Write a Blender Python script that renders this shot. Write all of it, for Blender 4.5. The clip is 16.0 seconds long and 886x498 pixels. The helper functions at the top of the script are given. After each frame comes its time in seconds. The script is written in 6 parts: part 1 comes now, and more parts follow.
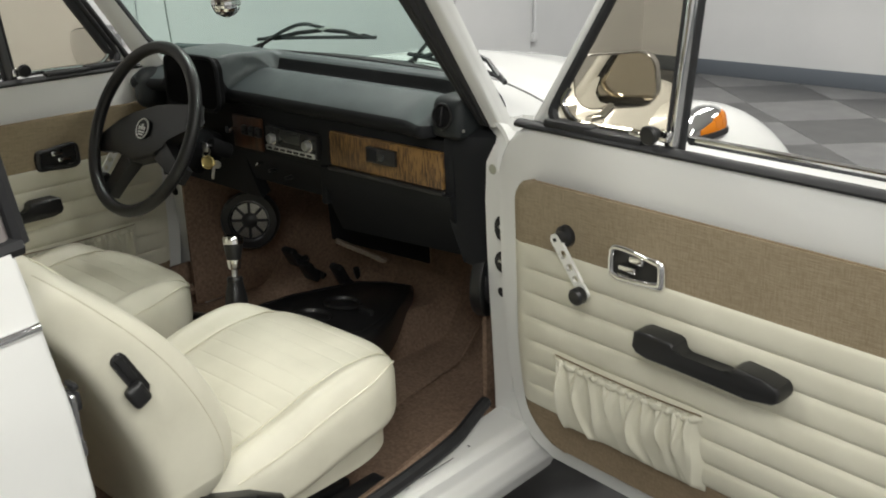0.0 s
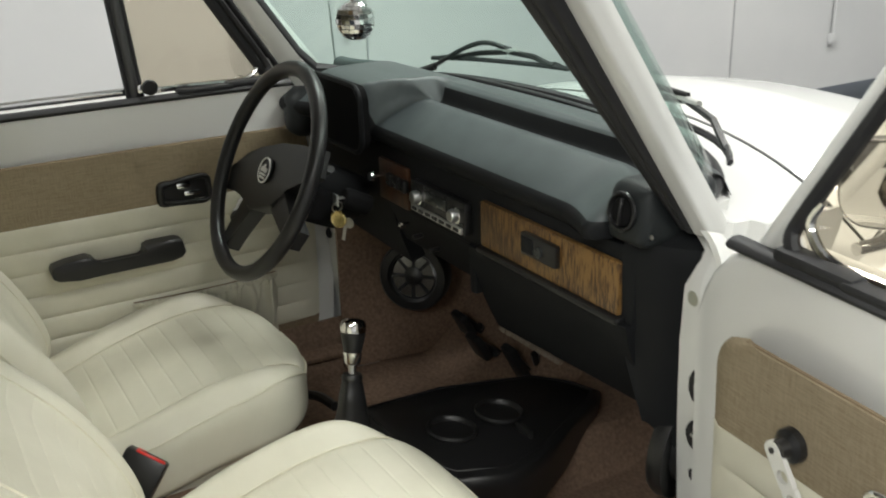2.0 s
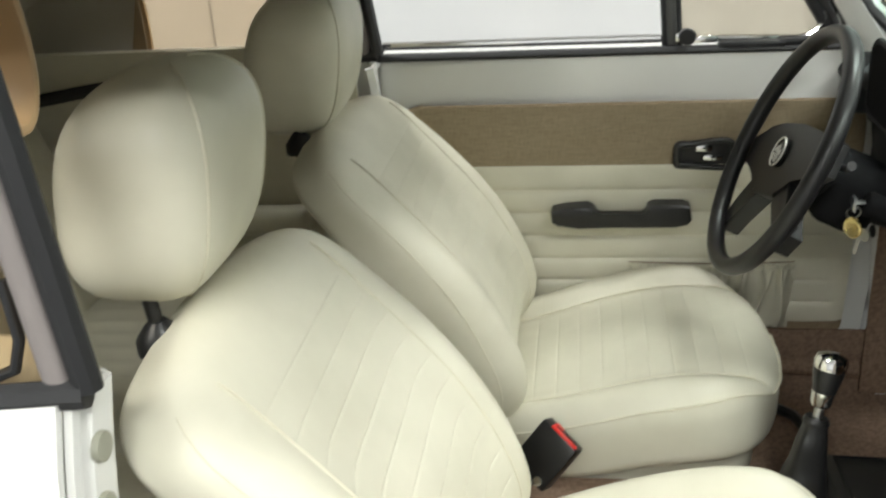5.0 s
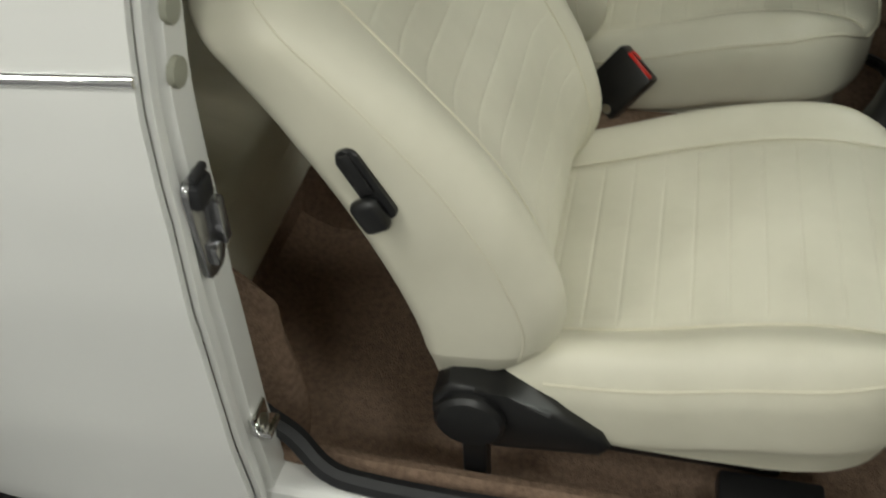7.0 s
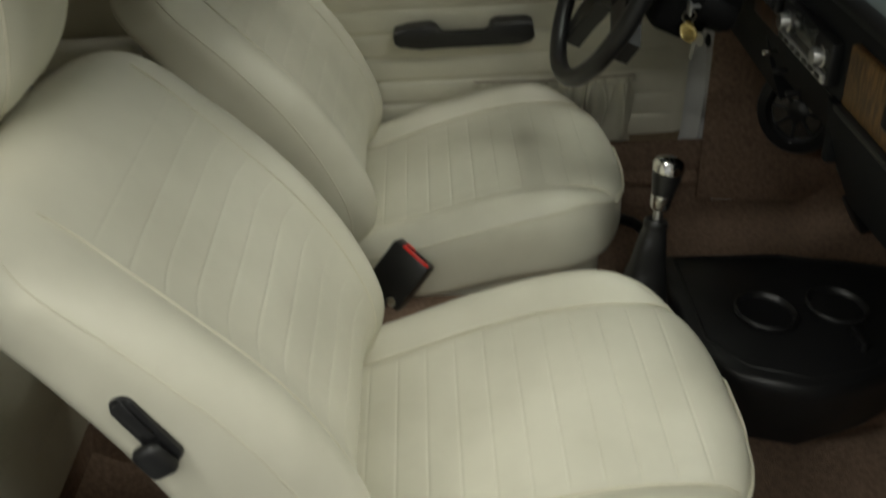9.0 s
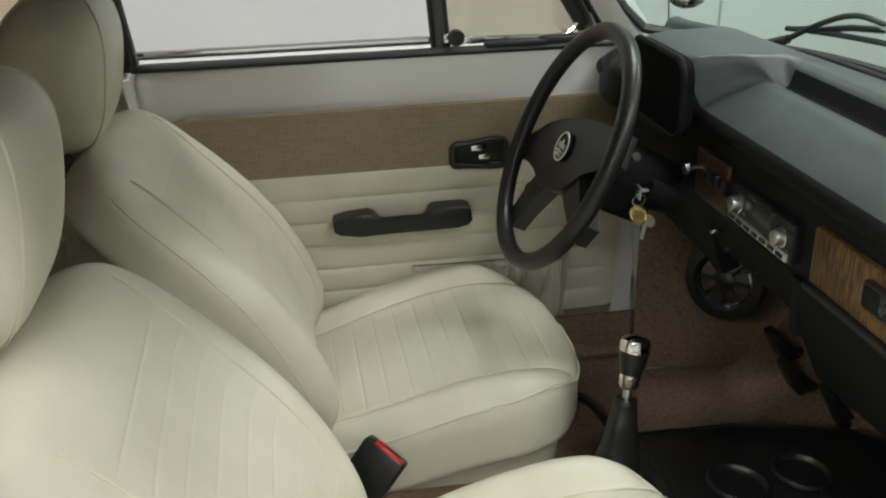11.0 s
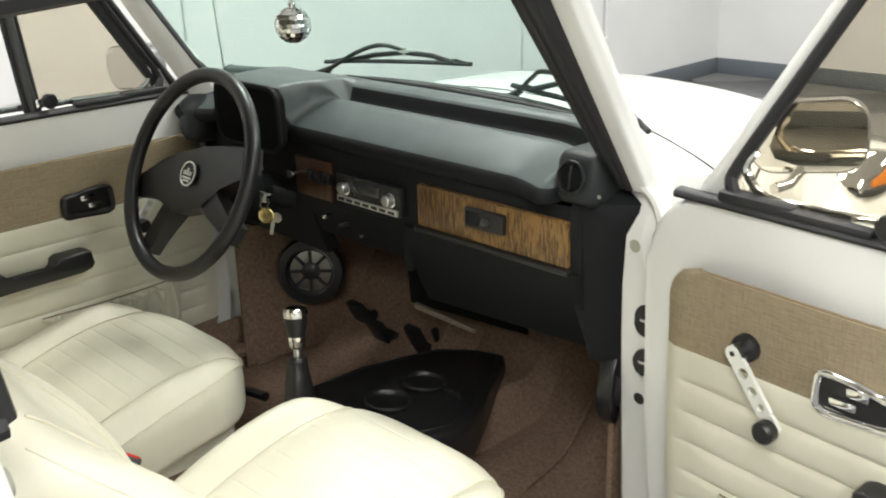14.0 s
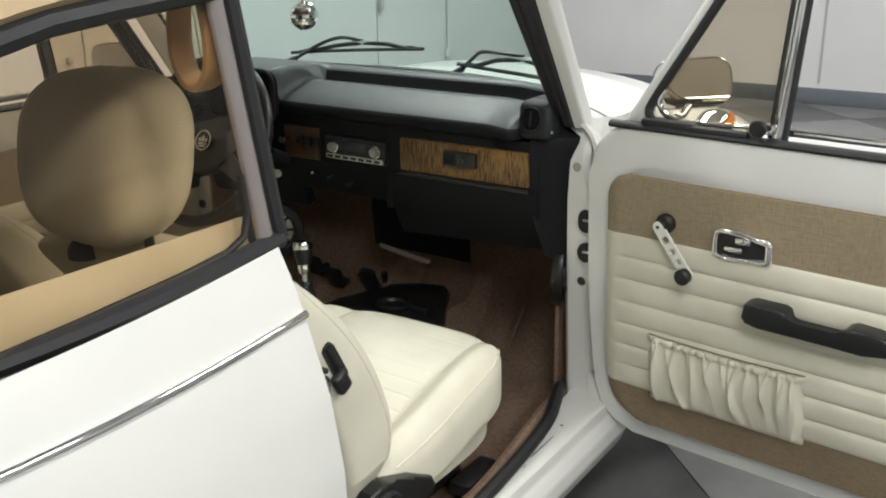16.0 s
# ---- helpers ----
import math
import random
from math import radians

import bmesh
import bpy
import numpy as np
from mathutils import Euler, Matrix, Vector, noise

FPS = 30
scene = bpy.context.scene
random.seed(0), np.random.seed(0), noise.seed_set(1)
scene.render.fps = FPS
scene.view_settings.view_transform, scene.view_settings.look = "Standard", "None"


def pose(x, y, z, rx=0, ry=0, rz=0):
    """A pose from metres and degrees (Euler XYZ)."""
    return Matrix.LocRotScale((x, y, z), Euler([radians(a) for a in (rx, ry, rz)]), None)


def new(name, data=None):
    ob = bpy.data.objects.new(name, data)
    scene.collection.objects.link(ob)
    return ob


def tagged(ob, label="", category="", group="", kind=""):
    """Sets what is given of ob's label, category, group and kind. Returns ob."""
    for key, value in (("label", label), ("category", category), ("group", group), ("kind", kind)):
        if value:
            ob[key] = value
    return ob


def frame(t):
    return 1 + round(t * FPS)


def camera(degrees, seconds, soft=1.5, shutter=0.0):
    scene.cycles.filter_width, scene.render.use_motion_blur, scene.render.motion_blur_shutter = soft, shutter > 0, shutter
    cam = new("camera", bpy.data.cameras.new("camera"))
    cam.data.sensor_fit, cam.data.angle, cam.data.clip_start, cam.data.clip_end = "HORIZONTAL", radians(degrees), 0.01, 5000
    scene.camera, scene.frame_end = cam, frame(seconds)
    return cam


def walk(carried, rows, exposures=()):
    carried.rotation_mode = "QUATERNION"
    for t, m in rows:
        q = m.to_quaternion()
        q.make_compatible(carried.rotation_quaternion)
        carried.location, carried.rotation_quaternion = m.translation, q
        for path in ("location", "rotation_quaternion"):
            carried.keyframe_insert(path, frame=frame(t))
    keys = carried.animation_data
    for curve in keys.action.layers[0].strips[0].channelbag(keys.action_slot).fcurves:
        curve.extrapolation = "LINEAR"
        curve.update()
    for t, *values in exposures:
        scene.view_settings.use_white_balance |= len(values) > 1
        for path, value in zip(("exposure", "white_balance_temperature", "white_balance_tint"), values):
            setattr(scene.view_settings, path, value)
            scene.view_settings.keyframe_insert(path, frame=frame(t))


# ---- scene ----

cam = camera(49.0, 16.0, soft=1.9, shutter=0.35)
# seconds, eye x y z, yaw, pitch, roll
PATH = [
    (0.0, 1.721, -1.370, 1.289, 43.02, -19.60, -1.48),
    (0.5, 1.665, -1.224, 1.291, 46.51, -19.80, -1.48),
    (1.0, 1.573, -1.063, 1.295, 52.09, -20.14, -1.61),
    (1.5, 1.469, -0.915, 1.299, 56.54, -20.47, -1.71),
    (2.0, 1.364, -0.802, 1.294, 59.93, -20.43, -1.68),
    (2.5, 1.258, -0.688, 1.281, 64.09, -20.07, -1.35),
    (3.0, 1.196, -0.606, 1.292, 67.72, -20.72, -1.87),
    (3.5, 1.176, -0.543, 1.296, 75.35, -20.83, -2.05),
    (4.0, 1.173, -0.487, 1.293, 83.98, -20.73, -2.28),
    (4.5, 1.189, -0.502, 1.302, 92.04, -20.79, -2.77),
    (4.7, 1.200, -0.514, 1.308, 95.90, -20.78, -3.05),
    (6.8, 1.209, -0.532, 1.236, 105.66, -40.32, -3.22),
    (7.0, 1.208, -0.536, 1.232, 104.25, -42.92, -2.80),
    (7.5, 1.209, -0.514, 1.228, 99.65, -45.07, -3.28),
    (8.0, 1.197, -0.495, 1.228, 91.12, -45.29, -3.65),
    (8.5, 1.191, -0.502, 1.233, 88.62, -40.99, -2.91),
    (9.0, 1.192, -0.505, 1.262, 89.85, -32.98, -2.62),
    (9.2, 1.183, -0.503, 1.268, 90.44, -30.61, -2.74),
    (11.3, 1.142, -0.683, 1.293, 77.71, -22.17, -1.78),
    (11.5, 1.148, -0.702, 1.284, 74.81, -21.85, -1.71),
    (12.0, 1.173, -0.768, 1.289, 69.10, -21.94, -1.87),
    (12.5, 1.200, -0.850, 1.283, 64.26, -21.58, -1.60),
    (13.0, 1.244, -0.933, 1.290, 57.88, -19.92, -1.52),
    (13.5, 1.289, -1.014, 1.296, 51.84, -19.98, -1.55),
    (14.0, 1.327, -1.131, 1.299, 45.60, -19.91, -1.56),
    (14.5, 1.350, -1.270, 1.298, 41.29, -19.54, -1.37),
    (15.0, 1.372, -1.420, 1.300, 38.58, -19.33, -1.25),
    (15.5, 1.407, -1.593, 1.298, 36.46, -18.96, -1.09),
    (16.0, 1.427, -1.773, 1.297, 34.01, -18.71, -0.91),
]
# seconds, stops, kelvin, tint
EXPOSURE = [
    (0.0, -0.2, 6600, 12.0),
    (1.5, -0.33, 6600, 11.5),
    (2.0, -0.08, 6540, 11.0),
    (3.0, 0.41, 6420, 10.0),
    (4.0, 0.66, 6420, 10.0),
    (4.5, 0.58, 6420, 10.0),
    (5.8, 0.0, 6670, 9.1),
    (7.0, -0.75, 6700, 8.0),
    (8.2, -0.83, 6720, 8.0),
    (9.0, -0.85, 6740, 8.0),
    (10.2, -0.4, 6736, 9.2),
    (11.5, -0.04, 6450, 10.5),
    (12.5, 0.19, 6450, 10.5),
    (13.0, 0.24, 6500, 10.7),
    (13.5, 0.47, 6550, 10.8),
    (14.0, 0.52, 6600, 11.0),
    (14.5, 0.50, 6570, 11.4),
    (15.0, 0.42, 6540, 11.8),
    (15.5, 0.16, 6510, 12.1),
    (16.0, -0.08, 6480, 12.5),
]
walk(cam, [(t, pose(x, y, z, 90 + p, 0, w) @ pose(0, 0, 0, 0, 0, r)) for t, x, y, z, w, p, r in PATH], EXPOSURE)

# ---- world and lamps ----
world = bpy.data.worlds.new("world")
scene.world = world
world.use_nodes = True
world.node_tree.nodes["Background"].inputs[0].default_value = (0.9, 0.95, 1.0, 1)
world.node_tree.nodes["Background"].inputs[1].default_value = 0.05


def area(name, m, sx, sy, watts, colour=(0.975, 0.99, 0.94)):
    d = bpy.data.lights.new(name, "AREA")
    d.shape, d.size, d.size_y, d.energy, d.color = "RECTANGLE", sx, sy, watts, colour
    ob = new(name, d)
    ob.matrix_world = m
    return ob


CEIL = 3.3
TUBES = [(-0.9, -2.4), (-0.9, 0.9), (-0.9, 3.6), (1.9, -2.4), (1.9, 0.9), (1.9, 3.6), (3.7, -0.8), (3.7, -3.6)]
for tx, ty in TUBES:
    area("tube_light_lamp", pose(tx, ty, CEIL - 0.115), 0.56, 1.18, 52 if tx < 0 else 42 if tx < 3 else 66)

# ---- materials ----


def mat(name, base, rough=0.5, metal=0.0, spec=0.5, coat=0.0):
    m = bpy.data.materials.new(name)
    m.use_nodes = True
    b = m.node_tree.nodes["Principled BSDF"]
    b.inputs["Base Color"].default_value = (*base, 1)
    b.inputs["Roughness"].default_value = rough
    b.inputs["Metallic"].default_value = metal
    b.inputs["Specular IOR Level"].default_value = spec
    b.inputs["Coat Weight"].default_value = coat
    b.inputs["Coat Roughness"].default_value = 0.06
    return m


def node(m, kind, **vals):
    n = m.node_tree.nodes.new(kind)
    for k, v in vals.items():
        n.inputs[k.replace("_", " ")].default_value = v
    return n


def link(m, a, b):
    m.node_tree.links.new(a, b)


def coords(m, scale=(1, 1, 1)):
    tc = m.node_tree.nodes.new("ShaderNodeTexCoord")
    mp = m.node_tree.nodes.new("ShaderNodeMapping")
    mp.inputs["Scale"].default_value = scale
    link(m, tc.outputs["Object"], mp.inputs["Vector"])
    return mp.outputs["Vector"]


def vary(m, c1, c2, scale=6.0, stretch=(1, 1, 1), lo=0.35, hi=0.65, detail=5.0):
    """Base colour that wanders between two colours."""
    n = node(m, "ShaderNodeTexNoise", Scale=scale, Detail=detail)
    link(m, coords(m, stretch), n.inputs["Vector"])
    r = m.node_tree.nodes.new("ShaderNodeValToRGB")
    r.color_ramp.elements[0].position, r.color_ramp.elements[1].position = lo, hi
    r.color_ramp.elements[0].color, r.color_ramp.elements[1].color = (*c1, 1), (*c2, 1)
    link(m, n.outputs["Fac"], r.inputs["Fac"])
    link(m, r.outputs["Color"], m.node_tree.nodes["Principled BSDF"].inputs["Base Color"])
    return r


def bumped(m, scale, strength, dist=0.002, stretch=(1, 1, 1), kind="noise", detail=4.0):
    if kind == "noise":
        n = node(m, "ShaderNodeTexNoise", Scale=scale, Detail=detail)
        out = n.outputs["Fac"]
    else:
        n = node(m, "ShaderNodeTexVoronoi", Scale=scale)
        out = n.outputs["Distance"]
    link(m, coords(m, stretch), n.inputs["Vector"])
    b = node(m, "ShaderNodeBump", Strength=strength, Distance=dist)
    link(m, out, b.inputs["Height"])
    link(m, b.outputs["Normal"], m.node_tree.nodes["Principled BSDF"].inputs["Normal"])
    return b


def rough_vary(m, lo, hi, scale):
    n = node(m, "ShaderNodeTexNoise", Scale=scale, Detail=4.0)
    link(m, coords(m), n.inputs["Vector"])
    r = m.node_tree.nodes.new("ShaderNodeMapRange")
    r.inputs["To Min"].default_value, r.inputs["To Max"].default_value = lo, hi
    link(m, n.outputs["Fac"], r.inputs["Value"])
    link(m, r.outputs["Result"], m.node_tree.nodes["Principled BSDF"].inputs["Roughness"])


def glass(name, tint, rough=0.0):
    """A thin pane: tinted, clear, with gloss that grows towards grazing angles."""
    m = bpy.data.materials.new(name)
    m.use_nodes = True
    t = m.node_tree
    t.nodes.clear()
    o, mx = t.nodes.new("ShaderNodeOutputMaterial"), t.nodes.new("ShaderNodeMixShader")
    tr, gl, fr = t.nodes.new("ShaderNodeBsdfTransparent"), t.nodes.new("ShaderNodeBsdfGlossy"), t.nodes.new("ShaderNodeLayerWeight")
    pw, rg = t.nodes.new("ShaderNodeMath"), t.nodes.new("ShaderNodeMapRange")
    pw.operation = "POWER"
    pw.inputs[1].default_value = 5.0
    fr.inputs["Blend"].default_value = 0.5
    rg.inputs["To Min"].default_value, rg.inputs["To Max"].default_value = 0.035, 0.6
    tr.inputs["Color"].default_value = (*tint, 1)
    gl.inputs["Roughness"].default_value = rough
    t.links.new(fr.outputs["Facing"], pw.inputs[0])
    t.links.new(pw.outputs[0], rg.inputs["Value"])
    t.links.new(rg.outputs[0], mx.inputs[0])
    t.links.new(tr.outputs[0], mx.inputs[1])
    t.links.new(gl.outputs[0], mx.inputs[2])
    t.links.new(mx.outputs[0], o.inputs[0])
    return m


WHITE = mat("white_car_paint", (0.80, 0.80, 0.77), 0.32, coat=1.0)
vary(WHITE, (0.725, 0.73, 0.705), (0.765, 0.765, 0.74), 3.0)
VINYL = mat("cream_vinyl", (0.74, 0.71, 0.58), 0.42, spec=0.4)
vary(VINYL, (0.650, 0.627, 0.510), (0.716, 0.692, 0.570), 9.0)
vb1 = bumped(VINYL, 900, 0.10, 0.0006, kind="voronoi")
vw = node(VINYL, "ShaderNodeTexNoise", Scale=16.0, Detail=3.0, Distortion=0.8)
link(VINYL, coords(VINYL), vw.inputs["Vector"])
vb2 = node(VINYL, "ShaderNodeBump", Strength=0.14, Distance=0.006)
link(VINYL, vw.outputs["Fac"], vb2.inputs["Height"])
link(VINYL, vb2.outputs["Normal"], vb1.inputs["Normal"])
PIPE = mat("cream_piping", (0.68, 0.65, 0.52), 0.4)
TWEED = mat("brown_woven_trim", (0.30, 0.225, 0.15), 0.85, spec=0.2)
TWEEDD = mat("brown_carpet_trim", (0.25, 0.18, 0.12), 0.95, spec=0.1)
CARPET = mat("brown_carpet", (0.28, 0.20, 0.15), 1.0, spec=0.05)
BLACK = mat("black_plastic", (0.0115, 0.0115, 0.012), 0.36)
bumped(BLACK, 1200, 0.06, 0.0005)
SATIN = mat("black_leather_grip", (0.012, 0.012, 0.0125), 0.36)
bumped(SATIN, 500, 0.12, 0.0006, kind="voronoi")
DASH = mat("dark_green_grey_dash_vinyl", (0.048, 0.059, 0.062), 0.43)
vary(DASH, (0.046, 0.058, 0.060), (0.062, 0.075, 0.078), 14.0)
bumped(DASH, 700, 0.18, 0.0007, kind="voronoi")
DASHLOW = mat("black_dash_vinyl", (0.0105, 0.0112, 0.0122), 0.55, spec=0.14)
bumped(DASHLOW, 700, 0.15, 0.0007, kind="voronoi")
# darker copy of the dash vinyl, with the shade on the end lobes coloured in
DASHSHADE = mat("dash_vinyl_in_shade", (0.017, 0.020, 0.021), 0.5, spec=0.3)
bumped(DASHSHADE, 700, 0.15, 0.0007, kind="voronoi")
RUBBER = mat("black_rubber", (0.015, 0.0153, 0.017), 0.55)
rough_vary(RUBBER, 0.4, 0.7, 40)
CHROME = mat("chrome", (0.86, 0.86, 0.86), 0.07, 1.0)
STEEL = mat("brushed_metal", (0.55, 0.55, 0.55), 0.3, 1.0)
# near black without gloss: the dark of hollows and deep shade as a colour
VOID = mat("matt_black_deep_shade", (0.0075, 0.0075, 0.008), 0.9, spec=0.1)
STEELD = mat("dark_metal", (0.36, 0.36, 0.37), 0.22, 0.9)
BRASS = mat("gold_metal", (0.75, 0.6, 0.28), 0.25, 1.0)
GREYP = mat("grey_painted_metal", (0.42, 0.42, 0.43), 0.4)
AMBER = mat("amber_lens", (0.62, 0.19, 0.012), 0.15)
RED = mat("red_plastic", (0.6, 0.02, 0.015), 0.35)
SILVERP = mat("silver_plastic", (0.6, 0.6, 0.58), 0.3, 0.6)
SCREEN = mat("unlit_grey_display", (0.035, 0.038, 0.036), 0.2)
ALLOY = mat("bright_cast_alloy", (0.80, 0.80, 0.77), 0.32, 0.25)
CHANNEL = mat("grey_window_channel", (0.23, 0.205, 0.20), 0.35)
WALL = mat("white_wall_paint", (0.6, 0.6, 0.6), 0.75)
vary(WALL, (0.555, 0.56, 0.565), (0.605, 0.605, 0.605), 1.3)
bumped(WALL, 160, 0.12, 0.002)
CEILM = mat("white_ceiling", (0.75, 0.75, 0.74), 0.9)
BASEB = mat("blue_grey_baseboard", (0.11, 0.125, 0.145), 0.5)
TILEL = mat("light_grey_floor_tile", (0.16, 0.16, 0.163), 0.3)
vary(TILEL, (0.145, 0.143, 0.143), (0.185, 0.183, 0.183), 7.0)
TILED = mat("dark_grey_floor_tile", (0.075, 0.075, 0.077), 0.3)
vary(TILED, (0.062, 0.061, 0.062), (0.09, 0.088, 0.088), 7.0)
GROUT = mat("tile_joint", (0.05, 0.05, 0.05), 0.8)
TOP = mat("tan_canvas_top", (0.42, 0.32, 0.20), 0.9, spec=0.2)
bumped(TOP, 700, 0.4, 0.001)
LINER = mat("grey_beige_headliner", (0.36, 0.34, 0.29), 0.95, spec=0.1)
bumped(LINER, 400, 0.3, 0.001)
STRAP = mat("tan_vinyl_strap", (0.50, 0.34, 0.18), 0.45)
TUBE = mat("lit_tube_panel", (1, 1, 1), 0.5)
tb = TUBE.node_tree.nodes["Principled BSDF"]
tb.inputs["Emission Color"].default_value = (0.975, 0.99, 0.94, 1)
tb.inputs["Emission Strength"].default_value = 6.0
WINDSHIELD = glass("green_tinted_windshield", (0.86, 0.95, 0.92))
BRONZE = glass("bronze_tinted_glass", (0.862, 0.823, 0.748))
QBRONZE = glass("warm_bronze_glass", (0.875, 0.785, 0.67))
MIRROR = mat("mirror_glass", (0.9, 0.9, 0.9), 0.01, 1.0)
DARKCHROME = mat("dull_dark_metal", (0.10, 0.10, 0.10), 0.35, 0.6)
CONE = mat("polished_cone", (0.42, 0.42, 0.44), 0.20, 1.0)
TYRE = mat("tyre_rubber", (0.02, 0.02, 0.02), 0.8)

# woven trim: fine thread lines along the panel, coarse blotches
for wm, dark, lite in ((TWEED, (0.245, 0.195, 0.125), (0.35, 0.285, 0.195)), (TWEEDD, (0.205, 0.155, 0.10), (0.30, 0.23, 0.155))):
    th1 = node(wm, "ShaderNodeTexNoise", Scale=44.0, Detail=3.0)
    link(wm, coords(wm, (1, 1, 13)), th1.inputs["Vector"])
    th2 = node(wm, "ShaderNodeTexNoise", Scale=44.0, Detail=3.0)
    link(wm, coords(wm, (13, 13, 1)), th2.inputs["Vector"])
    th3 = node(wm, "ShaderNodeTexNoise", Scale=7.0, Detail=3.0)
    link(wm, coords(wm), th3.inputs["Vector"])
    s1, s2 = wm.node_tree.nodes.new("ShaderNodeMath"), wm.node_tree.nodes.new("ShaderNodeMath")
    s2.operation = "MULTIPLY_ADD"
    s2.inputs[1].default_value = 0.35
    link(wm, th1.outputs["Fac"], s1.inputs[0])
    link(wm, th2.outputs["Fac"], s1.inputs[1])
    link(wm, th3.outputs["Fac"], s2.inputs[0])
    link(wm, s1.outputs[0], s2.inputs[2])
    tr = wm.node_tree.nodes.new("ShaderNodeValToRGB")
    tr.color_ramp.elements[0].color, tr.color_ramp.elements[1].color = (*dark, 1), (*lite, 1)
    dv2 = wm.node_tree.nodes.new("ShaderNodeMapRange")
    dv2.inputs["From Min"].default_value, dv2.inputs["From Max"].default_value = 0.85, 1.5
    link(wm, s2.outputs[0], dv2.inputs["Value"])
    tr.color_ramp.elements[0].position, tr.color_ramp.elements[1].position = 0.05, 0.95
    link(wm, dv2.outputs[0], tr.inputs["Fac"])
    link(wm, tr.outputs["Color"], wm.node_tree.nodes["Principled BSDF"].inputs["Base Color"])
    tb_ = node(wm, "ShaderNodeBump", Strength=0.5, Distance=0.0012)
    link(wm, s1.outputs[0], tb_.inputs["Height"])
    link(wm, tb_.outputs["Normal"], wm.node_tree.nodes["Principled BSDF"].inputs["Normal"])
vary(CARPET, (0.180, 0.121, 0.086), (0.315, 0.220, 0.160), 130.0, lo=0.25, hi=0.75, detail=8)
bumped(CARPET, 420, 0.9, 0.004)

# zebra wood foil: short dark streaks over a warm ground
WOOD = mat("zebra_wood_foil", (0.3, 0.16, 0.06), 0.38)
wn1 = node(WOOD, "ShaderNodeTexNoise", Scale=270.0, Detail=3.0, Distortion=0.25)
link(WOOD, coords(WOOD, (1, 1, 0.13)), wn1.inputs["Vector"])
wn2 = node(WOOD, "ShaderNodeTexNoise", Scale=22.0, Detail=3.0)
link(WOOD, coords(WOOD, (1, 1, 0.5)), wn2.inputs["Vector"])
wmx = WOOD.node_tree.nodes.new("ShaderNodeMath")
wmx.operation = "MULTIPLY_ADD"
wmx.inputs[1].default_value, wmx.inputs[2].default_value = 0.45, 0.0
wad = WOOD.node_tree.nodes.new("ShaderNodeMath")
link(WOOD, wn2.outputs["Fac"], wmx.inputs[0])
link(WOOD, wmx.outputs[0], wad.inputs[0])
link(WOOD, wn1.outputs["Fac"], wad.inputs[1])
wr = WOOD.node_tree.nodes.new("ShaderNodeValToRGB")
wr.color_ramp.elements[0].position, wr.color_ramp.elements[1].position = 0.65, 0.82
wr.color_ramp.elements[0].color, wr.color_ramp.elements[1].color = (0.046, 0.021, 0.007, 1), (0.205, 0.114, 0.036, 1)
link(WOOD, wad.outputs[0], wr.inputs["Fac"])
link(WOOD, wr.outputs["Color"], WOOD.node_tree.nodes["Principled BSDF"].inputs["Base Color"])

# red-brown switch plate foil, darkened to hold the shade under the pad lip
WOODSHADE = mat("red_wood_foil_in_shade", (0.05, 0.02, 0.008), 0.4)
vary(WOODSHADE, (0.030, 0.012, 0.005), (0.075, 0.030, 0.012), 60.0, (1, 1, 0.2))

# ---- mesh helpers ----


def part(name, bm, material, parent=None, label="", sharp=38.0, smooth=True):
    """One mesh object from a bmesh, under a thing or a part."""
    me = bpy.data.meshes.new(name)
    bmesh.ops.recalc_face_normals(bm, faces=bm.faces)
    bm.to_mesh(me)
    bm.free()
    me.materials.append(material)
    for p in me.polygons:
        p.use_smooth = smooth
    if smooth:
        me.set_sharp_from_angle(angle=radians(sharp))
    ob = new(name, me)
    if parent is not None:
        ob.parent = parent
        ob.matrix_parent_inverse = parent.matrix_world.inverted()
    if label:
        ob["label"] = label
    return ob


def thing(name, at, label, category, group="", kind=""):
    ob = new(name)
    ob.empty_display_size = 0.05
    ob.matrix_world = Matrix.Translation(at)
    bpy.context.view_layer.update()
    return tagged(ob, label, category, group, kind)


def box(sx, sy, sz, c=(0, 0, 0), bev=0.0, seg=2, m=None):
    bm = bmesh.new()
    bmesh.ops.create_cube(bm, size=1.0)
    bmesh.ops.scale(bm, vec=(sx, sy, sz), verts=bm.verts)
    if bev > 0:
        bmesh.ops.bevel(bm, geom=bm.edges[:], offset=bev, segments=seg, profile=0.5, affect="EDGES")
    bmesh.ops.translate(bm, vec=c, verts=bm.verts)
    if m is not None:
        bm.transform(m)
    return bm


def join(*bms):
    out = bms[0]
    for b in bms[1:]:
        me = bpy.data.meshes.new("tmp")
        b.to_mesh(me)
        b.free()
        out.from_mesh(me)
        bpy.data.meshes.remove(me)
    return out


def surf(fn, nu, nv, close_u=False, close_v=False, thick=0.0):
    """A grid of fn(u, v), u and v in 0..1; thick: a second skin behind it and the rim."""
    bm = bmesh.new()
    cu, cv = (nu if close_u else nu + 1), (nv if close_v else nv + 1)
    g = [[bm.verts.new(fn(i / nu, j / nv)) for j in range(cv)] for i in range(cu)]
    for i in range(nu):
        for j in range(nv):
            q = [g[i][j], g[(i + 1) % cu][j], g[(i + 1) % cu][(j + 1) % cv], g[i][(j + 1) % cv]]
            if len(set(q)) == 4:
                bm.faces.new(q)
    if thick:
        bm.normal_update()
        bmesh.ops.solidify(bm, geom=bm.faces[:], thickness=thick)
    return bm


